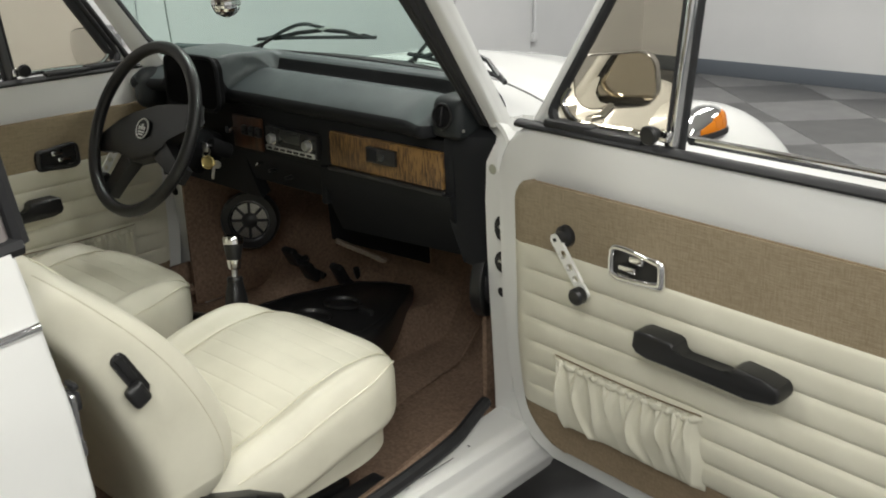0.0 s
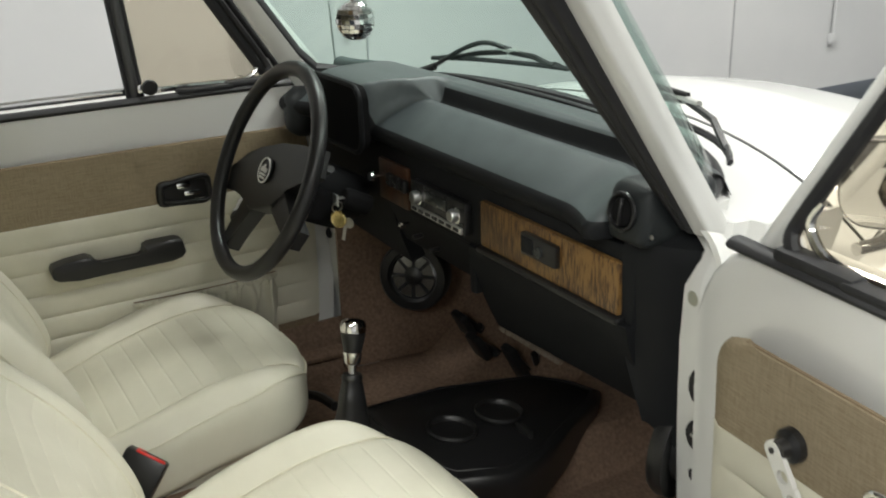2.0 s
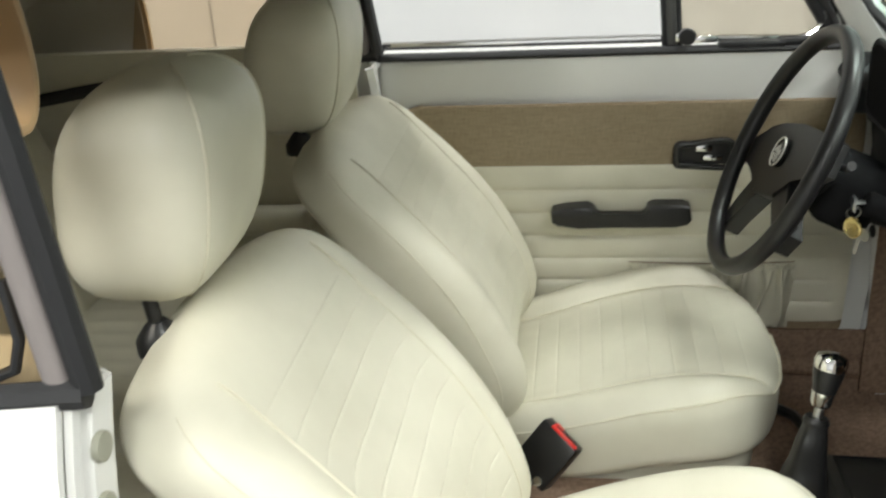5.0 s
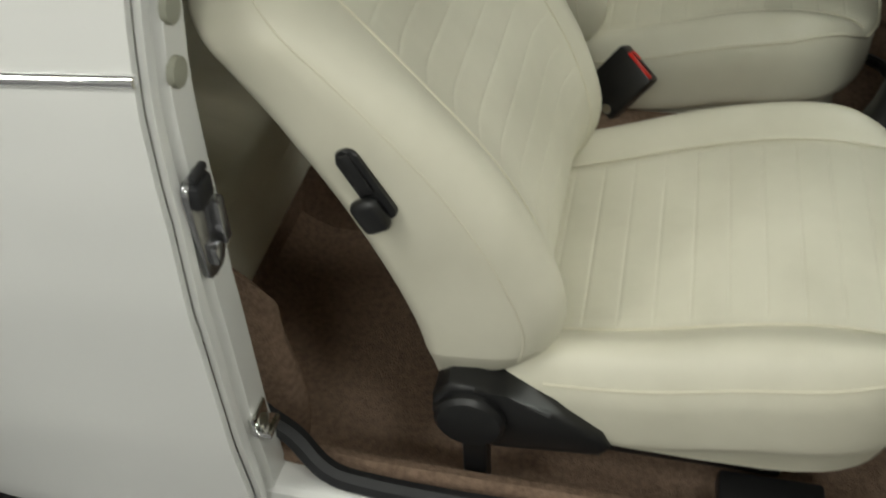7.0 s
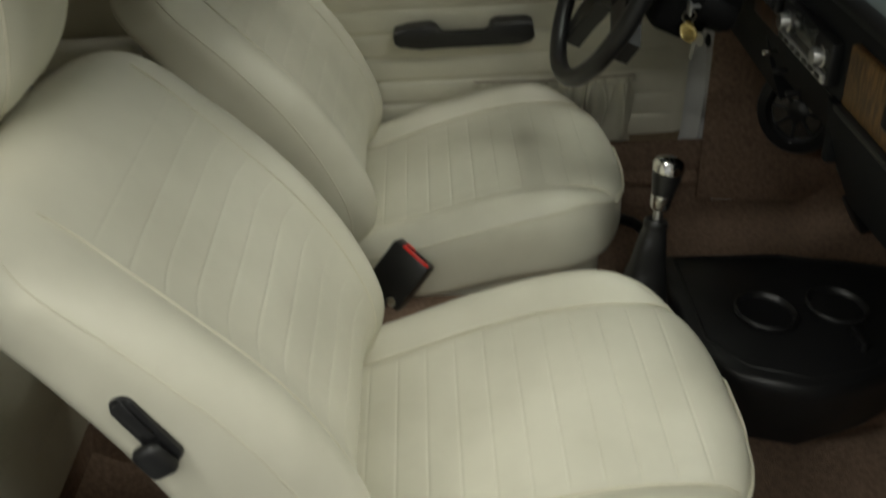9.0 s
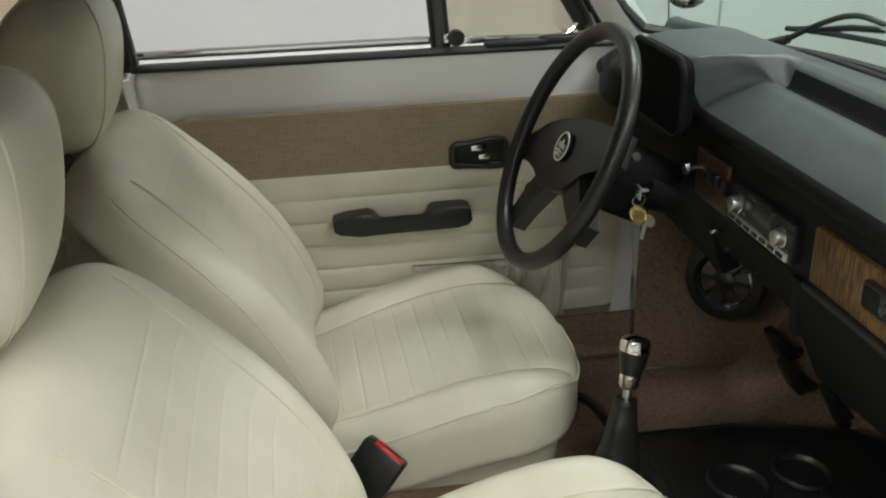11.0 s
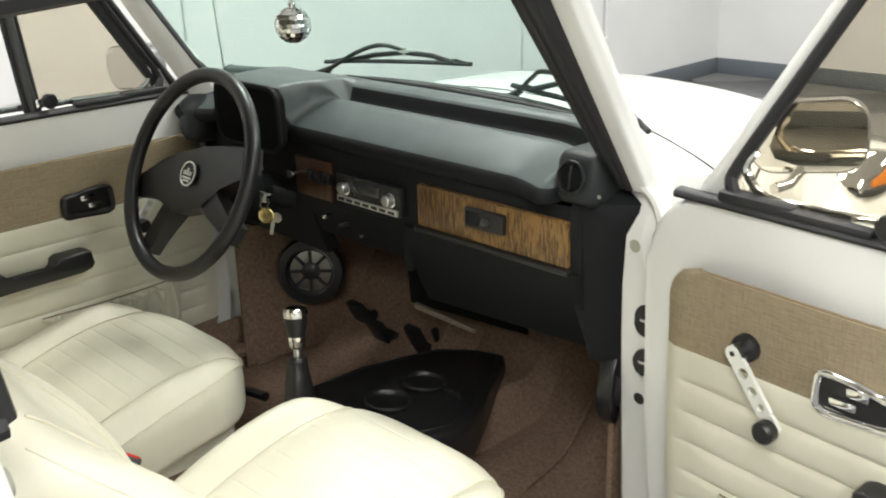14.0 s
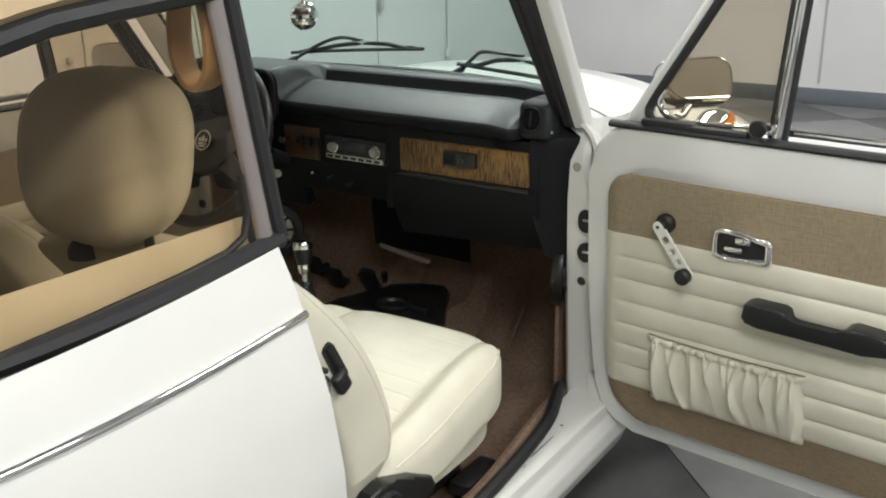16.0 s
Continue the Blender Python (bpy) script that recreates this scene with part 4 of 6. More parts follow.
    for sd in (1, -1):
        line = []
        for k in range(44):
            t = 0.10 + 0.795 * k / 43
            w, _, wn = bdim(t)
            a0 = math.acos(min(1.0, (0.67 * wn / w) ** (1 / 0.42)))
            line.append(bpoint(t, a0 if sd > 0 else math.pi - a0) + Vector((0, 0.0012, 0.0008)))
        part("piping", tube(line, 0.0016, 6), PIPE, bk)
        # stitched seam where the front meets the side
        part("side_seam", tube([bpoint(0.10 + 0.80 * k / 40, 0.34 if sd > 0 else math.pi - 0.34) for k in range(41)], 0.0013, 6), PIPE, bk)
    # headrest on two posts
    hb = Vector((xc, -0.966 + dy, 0.874 + head))
    hc = hb + Vector((0, 0.028, 0.118))
    hrows = [k / 24 for k in range(25)]

    def hpoint(r, a):
        t = -1 + 2 * (0.5 - 0.5 * math.cos(math.pi * (0.015 + 0.97 * r)))
        k = max(0.0, 1 - abs(t) ** 3.4) ** (1 / 2.6)
        c, s_ = math.cos(a), math.sin(a)
        wx = (0.120 + 0.006 * t) * k
        d = (0.084 - 0.012 * t * t) * k
        return hc + Vector((wx * spow(c, 0.50), d * spow(s_, 0.70 if s_ > 0 else 0.45) + 0.018 * t, 0.120 * t))
    hd = part("headrest", ring_pad(hrows, 40, hpoint), VINYL, st, "rounded cream vinyl headrest", sharp=70)
    for sg in (1, -1):
        part("piping", tube([hpoint(r, a) for r, a in [(0.02 + 0.96 * k / 30, 1.02 if sg > 0 else math.pi - 1.02) for k in range(31)]], 0.002, 6), PIPE, hd)
        p0 = hb + Vector((sg * 0.076, 0.026, -0.040 - head))
        part("headrest_post", tube([p0, p0 + Vector((0, -0.008, 0.080 + head))], 0.0075, 10), BLACK, st, "black headrest post")
        part("post_collar", lathe([(0.025, -0.012), (0.025, 0.002), (0.015, 0.016), (0.009, 0.022), (0.0, 0.022)], 18, Matrix.Translation(p0 + Vector((0, -0.001, 0.012)))), BLACK, st)
    # recliner cover and levers on the door side
    xs = xc + out * 0.236
    o = [(-0.735, 0.372), (-0.733, 0.40), (-0.715, 0.424), (-0.685, 0.428), (-0.655, 0.415), (-0.600, 0.402), (-0.545, 0.372), (-0.535, 0.352), (-0.545, 0.338), (-0.66, 0.325), (-0.71, 0.332)]
    Mc = axes((xs, dy + 0.012, -0.014), (0, 1, 0), (0, 0, 1), (out, 0, 0))
    part("recliner_cover", prism([(a - 0.0, b) for a, b in o], -0.02, 0.022, 0.008, Mc, 3), BLACK, st, "black plastic recliner cover")
    part("recliner_knob", lathe([(0.040, 0), (0.040, 0.012), (0.035, 0.017), (0, 0.018)], 28, Mc @ Matrix.Translation((-0.690, 0.378, 0.018))), BLACK, st)
    ld = Vector((0, -0.47, 0.88))
    Ml = axes((xc + out * 0.2460, -0.774 + dy, 0.678), ld, Vector((0, -ld.z, ld.y)), (out, 0, 0))
    bzl = part("tilt_lever_bezel", prism(rrect(0.086, 0.024, 0.010, 5, (-0.006, 0)), -0.016, 0.006, 0.004, Ml), BLACK, st, "black seat-tilt lever bezel")
    part("tilt_lever", join(box(0.038, 0.030, 0.018, (-0.034, 0.011, 0.010), 0.008, 3, Ml), box(0.046, 0.012, 0.005, (0.010, 0.0, 0.007), 0.002, 2, Ml)), BLACK, bzl, "black tilt lever")
    return st


front_seat(0.305, 0.0, 1, "cream vinyl bucket seat with pleats beside the open door", 0.010, 0.002)
ds = front_seat(-0.345, -0.028, -1, "cream vinyl bucket seat with pleats behind the steering wheel", 0.0, -0.020)
part("slide_lever", tube(spline([(-0.40, -0.22, 0.300), (-0.36, -0.150, 0.298), (-0.30, -0.138, 0.315), (-0.225, -0.140, 0.330)], 4), 0.010, 8), BLACK, ds, "black seat slide lever")

# rear bench
rb = thing("rear_bench", (XC, -1.4, 0.45), "cream vinyl rear bench seat with pleated back", "bench seat")


def bench(r, a):
    c, s_ = math.cos(a), math.sin(a)
    t = -1 + 2 * r
    k = max(0.02, 1 - abs(t) ** 6) ** (1 / 6)
    return Vector((XC + 0.50 * t, -1.27 + 0.25 * spow(c, 0.5) * k, 0.43 + 0.075 * spow(s_, 0.5) * k + (0.004 * groove(0.5 * t, 0.05, 0.1) * -1 if s_ > 0.3 else 0)))


part("valance", box(0.98, 0.05, 0.16, (XC, -1.05, 0.375), 0.015, 3), VINYL, rb, "cream vinyl lower front")
part("cushion", ring_pad([k / 60 for k in range(61)], 32, bench), VINYL, rb, sharp=60)


def bback(r, a):
    c, s_ = math.cos(a), math.sin(a)
    t = -1 + 2 * r
    k = max(0.02, 1 - abs(t) ** 6) ** (1 / 6)
    h = 0.26 * spow(s_, 0.6) * k
    return Vector((XC + 0.50 * t, -1.57 - h * 0.32 + 0.06 * spow(c, 0.55) * k - (0.004 * groove(0.5 * t, 0.05, 0.1) if c > 0.3 else 0), 0.70 + h))


part("backrest", ring_pad([k / 60 for k in range(61)], 32, bback), VINYL, rb, sharp=60)

# seat belt buckle between the seats
b1, b2 = Vector((-0.056, -0.571, 0.479)), Vector((-0.014, -0.516, 0.443))
be = (b2 - b1).normalized()
bz_ = Vector((-0.10, 0.62, 0.78))
bz_ = (bz_ - be * bz_.dot(be)).normalized()
bc = (b1 + b2) / 2 - bz_ * 0.044
bu = thing("seat_belt_buckle", bc, "black seat belt buckle with a red release button", "buckle")
Mb = axes(bc, be, bz_.cross(be), bz_)
part("housing", box(0.070, 0.032, 0.088, (0, 0, 0.0), 0.005, 2, Mb), BLACK, bu)
part("button", join(box(0.050, 0.009, 0.006, (0.006, -0.010, 0.0430), 0.002, 1, Mb), box(0.018, 0.012, 0.005, (-0.012, 0.004, 0.0430), 0.002, 1, Mb)), RED, bu, "red release button")
part("slot", box(0.040, 0.004, 0.003, (0.004, 0.0, 0.0438), 0.0008, 1, Mb), VOID, bu)
part("stalk", tube([Mb @ Vector((0, 0, -0.04)), Mb @ Vector((0, 0.005, -0.09)), bc + Vector((0.02, -0.05, -0.17))], 0.014, 8, flat=0.5), BLACK, bu)
part("rivet", lathe([(0.008, 0), (0.007, 0.004), (0, 0.005)], 14, Mb @ pose(0.020, -0.016, -0.034, 90, 0, 0)), CHROME, bu)
tg = thing("inertia_belt_webbing", (-0.30, -0.72, 0.32), "folded black seat belt webbing beside the driver seat", "seat belt")
part("webbing", surf(lambda u, v: Vector((-0.60 + 0.03 * v, -0.63 - 0.14 * u, 0.46 + 0.012 * math.sin(u * 9) + 0.004 * v)), 16, 3, thick=0.002), BLACK, tg)


# ---- doors ----
def door(M, crank_chrome, label, post, post_mat):
    """In the door's own frame: x from the front edge backwards, y up, z inwards. M lays it into the world."""
    d = None
    LEN = 0.940

    def bowz(y):
        return -0.030 * smoothstep(0.50, 0.18, y) - 0.014 * smoothstep(0.80, 0.93, y)

    def P(nm, bm, mt, lb="", bow=True, **k):
        if bow:
            for v in bm.verts:
                v.co.z += bowz(v.co.y)
        bm.transform(M)
        return part(nm, bm, mt, d or body, lb, **k)

    def outline():
        """The shell: cut upper front corner, large lower corners."""
        pts = [(LEN - 0.012, 0.900), (0.075, 0.900), (0.030, 0.898), (0.008, 0.886), (-0.012, 0.862), (-0.024, 0.835), (-0.028, 0.80)]
        pts += [(-0.028 + 0.010 * smoothstep(0.6, 0.35, y), y) for y in (0.7, 0.55, 0.42, 0.33)]
        for k in range(1, 9):
            a = radians(180 + 90 * k / 8)
            pts.append((0.072 + 0.09 * math.cos(a), 0.305 + 0.09 * math.sin(a)))
        for k in range(9):
            a = radians(270 + 90 * k / 8)
            pts.append((LEN - 0.09 + 0.08 * math.cos(a), 0.295 + 0.08 * math.sin(a)))
        pts += [(LEN - 0.006, 0.5), (LEN, 0.8), (LEN - 0.004, 0.885)]
        return pts
    # inner metal shell and outer skin
    bmd = prism(outline(), -0.075, -0.004, 0.009, None, 3)
    d = P("door", bmd, WHITE, lb=label, bow=True)
    P("skin", surf(lambda u, v: Vector((lerp(-0.02 + 0.05 * smoothstep(0.8, 1.0, v), LEN + 0.01, u), lerp(0.20, 0.898, v), -0.080 - 0.055 * math.sin(v * math.pi * 0.9 + 0.15))), 10, 16, thick=0.006), WHITE, bow=False)
    # trim panel

    def band(y0, y1, nx=60, ny=10, depth=0.012, mt=VINYL, nm="panel", pleats=(), lb="", side0=0.026, side1=0.910):
        def ends(y):
            a, b = side0, side1
            for yy, rr in ((0.812, 0.05), (0.262, 0.085)):
                if yy == 0.812 and y > yy - rr:
                    k = min(1.0, (y - (yy - rr)) / rr)
                    e = rr * (1 - math.sqrt(max(0, 1 - k * k)))
                    a, b = a + e, b - e * 1.2
                if yy == 0.262 and y < yy + rr:
                    k = min(1.0, ((yy + rr) - y) / rr)
                    e = rr * (1 - math.sqrt(max(0, 1 - k * k)))
                    a, b = a + e, b - e
            return a, b

        def fn(u, v):
            y = lerp(y0, y1, v)
            a, b = ends(y)
            x = lerp(a, b, u)
            edge = min(1.0, min(u, 1 - u) * 60) if 0 < u < 1 else 0.0
            z = depth * (0.3 + 0.7 * edge)
            for p in pleats:
                if 0.05 < x < 0.887:
                    fade = smoothstep(0.05, 0.085, x) * smoothstep(0.887, 0.855, x)
                    z -= 0.0040 * math.exp(-abs((y - p) / 0.0040) ** 1.2) * fade
            if pleats:
                lo = max([p for p in pleats if p <= y], default=y0)
                hi = min([p for p in pleats if p > y], default=y1)
                k = (y - lo) / max(hi - lo, 1e-4)
                z += 0.0044 * math.sqrt(max(0, math.sin(math.pi * min(1, max(0, k))))) * smoothstep(0.04, 0.10, x) * smoothstep(0.897, 0.835, x)
            return Vector((x, y, z))
        return P(nm, surf(fn, nx, ny, thick=-0.004), mt, lb=lb, sharp=50)
    band(0.690, 0.812, mt=TWEED, nm="woven_band", depth=0.010, ny=14, lb="brown woven upper trim band")
    band(0.352, 0.690, mt=VINYL, nm="pleated_panel", ny=110, pleats=(0.642, 0.594, 0.545, 0.496, 0.447, 0.398), lb="cream vinyl panel with horizontal pleats")
    band(0.262, 0.352, mt=TWEEDD, nm="carpet_band", depth=0.010, ny=14, lb="brown lower carpet band")
    # elastic pocket
    rp_ = random.Random(11)
    folds = []
    for k in range(17):
        folds.append((0.015 + 0.97 * (k + 0.5 + rp_.uniform(-0.34, 0.34)) / 17, rp_.uniform(0.45, 1.0), rp_.uniform(0.010, 0.016), rp_.uniform(-0.02, 0.10), rp_.choice((0.30, 0.45, 0.7, 0.9, 1.1, 1.2)), rp_.uniform(-0.03, 0.03)))

    def pocket(u, v):
        z = 0.0
        for fu, amp, wd, drift, reach, wav in folds:
            k = (u - fu - drift * (1 - v) ** 1.3 - wav * math.sin(3.2 * (1 - v))) / (wd * (1 + 1.0 * (1 - v)))
            z += 0.0165 * amp * math.exp(-abs(k) ** 1.6) * (0.12 + 0.88 * smoothstep(1 - reach - 0.3, 1 - reach + 0.25, v))
        e = min(1.0, min(u, 1 - u) * 22)
        belly = 0.015 * math.sin(math.pi * min(1, 0.05 + 0.95 * v)) ** 0.7
        foot = smoothstep(0.0, 0.07, v)
        crumple = 0.004 * noise.noise(Vector((u * 9, v * 3, 4.0)))
        return Vector((lerp(0.130, 0.453, u) + 0.003 * math.sin(v * 7 + u * 31), lerp(0.336, 0.489 - 0.004 * math.sin(u * math.pi), v), 0.015 + (z + belly + crumple + 0.005) * e * (0.25 + 0.75 * foot)))
    P("map_pocket", surf(pocket, 220, 30, thick=0.002), VINYL, lb="gathered cream vinyl map pocket", sharp=80)

    def hem(u, v):
        a = v * math.tau
        e = min(1.0, min(u, 1 - u) * 16)
        f = u * 17 + 0.25 * math.sin(u * 21)
        g = abs(math.sin(math.pi * f)) ** 0.6
        return Vector((lerp(0.129, 0.454, u), 0.484 - 0.004 * math.sin(u * math.pi) + (0.004 + 0.003 * g) * math.sin(a), 0.019 + (0.008 + 0.006 * g) * e + 0.0035 * math.cos(a)))
    P("elastic_hem", surf(hem, 260, 8, close_v=True), VINYL)
    # thin dark strip above the hem, drawn for the shade in the pocket's mouth
    P("pocket_mouth_shade", surf(lambda u, v: Vector((lerp(0.132, 0.451, u), 0.4905 - 0.004 * math.sin(u * math.pi) + 0.0018 * (v - 0.5), 0.0215)), 40, 2, thick=0.002), TWEEDD)
    P("band_seam", surf(lambda u, v: Vector((lerp(0.075, 0.86, u), 0.8125 + 0.0026 * (v - 0.5), 0.0108)), 40, 2, thick=0.004), TWEEDD, "dark edge of the woven band")
    # pull handle
    px0, px1, py = 0.335, 0.603, 0.592
    prof = [(px0 + 0.004, 0.026), (px0 + 0.016, 0.031), (px0 + 0.072, 0.031), (px0 + 0.082, 0.026), (px0 + 0.086, 0.012), (px0 + 0.094, 0.006), (px1 - 0.098, 0.006), (px1 - 0.090, 0.011), (px1 - 0.082, 0.023), (px1 - 0.070, 0.029), (px1 - 0.030, 0.026), (px1 - 0.004, 0.020), (px1, 0.012), (px1 - 0.002, -0.004), (px1 - 0.012, -0.011), (px1 - 0.050, -0.015), (px0 + 0.030, -0.015), (px0 + 0.008, -0.010), (px0, 0.0)]
    bm = prism([(x, py + y) for x, y in prof], 0.012, 0.058, 0.006, None, 3)
    for v in bm.verts:
        # the bar between the ends is thinner, the underside drawn in
        mid_ = smoothstep(px0 + 0.07, px0 + 0.10, v.co.x) * smoothstep(px1 - 0.07, px1 - 0.10, v.co.x)
        v.co.z -= 0.008 * mid_ * smoothstep(0.03, 0.05, v.co.z)
    P("pull_handle", bm, SATIN, lb="black soft plastic pull handle")
    # latch bezel with inner release
    lx, ly = 0.312, 0.711
    Ml = Matrix.Translation((lx, ly, 0.012)) @ pose(0, 0, 0, 0, 0, 0)
    shape = [(-0.050, 0.020), (-0.044, 0.026), (-0.030, 0.028), (0.000, 0.026), (0.030, 0.021), (0.046, 0.020), (0.052, 0.014), (0.052, -0.014), (0.046, -0.019), (0.030, -0.021), (0.000, -0.024), (-0.034, -0.026), (-0.045, -0.023), (-0.051, -0.016)]
    loop_b = spline([Ml @ Vector((x, y, 0.006)) for x, y in shape + shape[:1]], 3)[:-1]
    bz = P("latch_bezel", tube(loop_b, [0.0058 + 0.0024 * smoothstep(0.02, 0.05, p.x - lx) for p in loop_b], 10, True), CHROME if crank_chrome else BLACK, lb="chrome latch bezel" if crank_chrome else "black latch bezel")
    P("latch_dish", prism(shape, -0.002, 0.004, 0.0, Ml), BLACK)
    P("latch_lever", join(box(0.036, 0.011, 0.012, (-0.012, -0.003, 0.010), 0.0035, 2, Ml), box(0.030, 0.012, 0.008, (0.004, 0.014, 0.008), 0.003, 2, Ml)), CHROME, "chrome release lever")
    # window crank
    a0, a1 = Vector((0.152, 0.727, 0.004)), Vector((0.215, 0.643, 0.004))
    dv_ = (a1 - a0).normalized()
    Mc = axes(a0 + Vector((0, 0, 0.028)), dv_, (-dv_.y, dv_.x, 0), (0, 0, 1))
    Ln = (a1 - a0).length
    cr = P("crank_boss", lathe([(0.021, 0), (0.019, 0.018), (0.012, 0.023), (0.010, 0.033), (0, 0.033)], 24, Matrix.Translation(a0 + Vector((0.006, 0.003, 0)))), BLACK, lb="black window crank boss")
    W2 = 0.0108

    def holed(x0, x1, hx, hr):
        """A stretch of the arm with a hole through it."""
        n = 32
        outer, inner = [], []
        for k in range(n):
            ca, sa = math.cos(k * math.tau / n), math.sin(k * math.tau / n)
            rx = ((x1 - hx) / ca if ca > 1e-6 else (x0 - hx) / ca if ca < -1e-6 else 1e9)
            ry = W2 / abs(sa) if abs(sa) > 1e-6 else 1e9
            r = min(rx, ry)
            outer.append((hx + r * ca, r * sa))
            inner.append((hx + hr * ca, hr * sa))
        return frame_ring(outer, inner, 0, 0.006, Mc)
    pieces = [holed(a, b, h, r) for a, b, h, r in ((0.012, 0.043, 0.029, 0.0078), (0.043, 0.066, 0.0545, 0.0070), (0.066, 0.088, 0.077, 0.0064))]
    cap0 = [(0.012, -W2), (0.012, W2)] + [(W2 * math.cos(a), W2 * math.sin(a)) for a in [math.pi / 2 + math.pi * k / 10 for k in range(11)]]
    pieces.append(prism(cap0, 0, 0.006, 0.0, Mc))
    pieces.append(prism(rrect(Ln + 0.010 - 0.088, 2 * W2, 0.006, 4, ((Ln + 0.010 + 0.088) / 2, 0)), 0, 0.006, 0.0, Mc))
    P("crank_arm", join(*pieces), ALLOY, "drilled bright alloy crank arm")
    P("crank_screw", lathe([(0.0036, 0), (0.0036, 0.0012), (0, 0.0012)], 14, Mc @ Matrix.Translation((0.0, 0, 0.006))), BLACK)
    P("crank_knob", lathe([(0.008, 0), (0.010, 0.004), (0.0155, 0.008), (0.0155, 0.021), (0.012, 0.025), (0, 0.026)], 22, Matrix.Translation(a1 + Vector((0, 0, 0.032)))), BLACK, "black crank knob")
    # belt seal, chrome capping
    P("belt_seal", surf(lambda u, v: Vector((lerp(0.012, LEN - 0.004, u), 0.903 + 0.008 * math.sin(v * math.tau), -0.022 + 0.014 * math.cos(v * math.tau))), 20, 10, close_v=True), RUBBER, lb="black rubber window seal", bow=False)
    P("belt_chrome", surf(lambda u, v: Vector((lerp(post + 0.015, LEN - 0.01, u), 0.918 + 0.009 * math.sin(v * math.tau), -0.054 + 0.006 * math.cos(v * math.tau))), 16, 8, close_v=True), CHROME, lb="bright belt trim", bow=False)
    # vent window
    vt = 0.36
    C, D = Vector((post + 0.026, 0.910 + vt, -0.060)), Vector((post, 0.904, -0.036))

    def lean(x0, k, y):
        return Vector((x0 + k * (y - 0.94), y, -0.040 - 0.06 * (y - 0.90)))
    P("vent_post", tube([Vector((0.036, 0.880, -0.036)), lean(0.068, 0.62, 0.905), lean(0.068, 0.62, 1.00), lean(0.068, 0.62, 1.10), lean(0.068, 0.62, 1.27)], [0.011, 0.012, 0.0105, 0.010, 0.010], 12), post_mat, lb="vent window post", bow=False)
    P("corner_plate", prism([(0.034, 0.890), (0.052, 0.925), (0.072, 0.960), (0.098, 0.960), (0.090, 0.930), (0.100, 0.912), (0.140, 0.900), (0.140, 0.890)], -0.052, -0.034, 0.004), WHITE, bow=False)
    loop = [Vector((0.22, 0.902, -0.034)), Vector((0.135, 0.902, -0.034)), Vector((0.106, 0.910, -0.034)), Vector((0.091, 0.928, -0.034)), lean(0.0865, 0.62, 0.952), lean(0.0865, 0.62, 1.05), lean(0.0865, 0.62, 1.27)]
    if post_mat is RUBBER:
        P("vent_channel", tube([lean(0.101, 0.62, 0.930), lean(0.101, 0.62, 1.10), lean(0.101, 0.62, 1.27)], 0.0165, 10, flat=0.7), RUBBER, lb="wide black vent window channel", bow=False)
    P("vent_seal", tube(spline([p + Vector((0, 0, 0.006)) for p in loop], 4), 0.0088, 8), RUBBER, lb="black vent seal", bow=False)
    loop2 = [D + Vector((-0.03, 0.018, 0.002)), Vector((0.19, 0.918, -0.034)), Vector((0.150, 0.918, -0.034)), Vector((0.126, 0.926, -0.034)), Vector((0.110, 0.942, -0.036)), Vector((0.107, 0.955, -0.037)), Vector((0.117, 0.975, -0.042))]
    P("vent_frame", tube(spline(loop2, 4), 0.0058, 8), CHROME, lb="chrome vent window frame", bow=False)
    P("divider_post", tube([D, C], 0.0115, 10, flat=1.0), DARKCHROME if post_mat is RUBBER else CHROME, lb="chrome divider post", bow=False)
    P("divider_seal", tube([D + Vector((-0.012, 0, 0)), C + Vector((-0.012, 0, 0))], 0.007, 8), RUBBER, bow=False)
    P("divider_channel", tube([D + Vector((0.013, 0, 0)), C + Vector((0.013, 0, 0))], 0.006, 8), RUBBER, bow=False)
    def vpane(u, v):
        lo = lean(0.092, 0.62, 0.914).lerp(D + Vector((-0.006, 0.010, 0)), u)
        hi = lean(0.092, 0.62, 1.27).lerp(C + Vector((-0.006, 0, 0)), u)
        return lo.lerp(hi, v)
    vp = P("vent_pane", surf(vpane, 4, 6, thick=0.004), BRONZE, lb="bronze-tinted vent pane", bow=False)
    vp.visible_shadow = False
    P("vent_latch", lathe([(0.0, 0), (0.009, 0.0), (0.010, 0.010), (0.015, 0.013), (0.016, 0.022), (0.0135, 0.025), (0, 0.026)], 22, Matrix.Translation(Vector((post - 0.022, 0.932, -0.018))) @ pose(0, 0, 0, 0, 0, 0)), BLACK, lb="black vent window knob", bow=False)
    P("latch_bracket", join(box(0.05, 0.014, 0.016, (post - 0.055, 0.921, -0.026), 0.004), box(0.02, 0.02, 0.014, (post - 0.012, 0.926, -0.028), 0.004)), CHROME, bow=False)
    P("sill_seal", join(box(0.11, 0.016, 0.03, (0.135, 0.914, -0.026), 0.006), box(0.12, 0.012, 0.026, (0.235, 0.912, -0.022), 0.005)), RUBBER, bow=False)
    return d, P


a_open = radians(6.26)
DM_L = axes((-0.617, 0.027, 0), (0, -1, 0), (0, 0, 1), (1, 0, 0))
DM_R = axes((0.632, 0.011, 0.008), (math.cos(a_open), -math.sin(a_open), 0), (0, 0, 1), (-math.sin(a_open), -math.cos(a_open), 0)) @ pose(0, 0, 0, 2.28, 0, 0)
door(DM_L, False, "closed white driver door with cream pleated trim and brown band", 0.375, RUBBER)
door(DM_R, True, "open white passenger door with cream pleated trim and brown band", 0.342, WHITE)

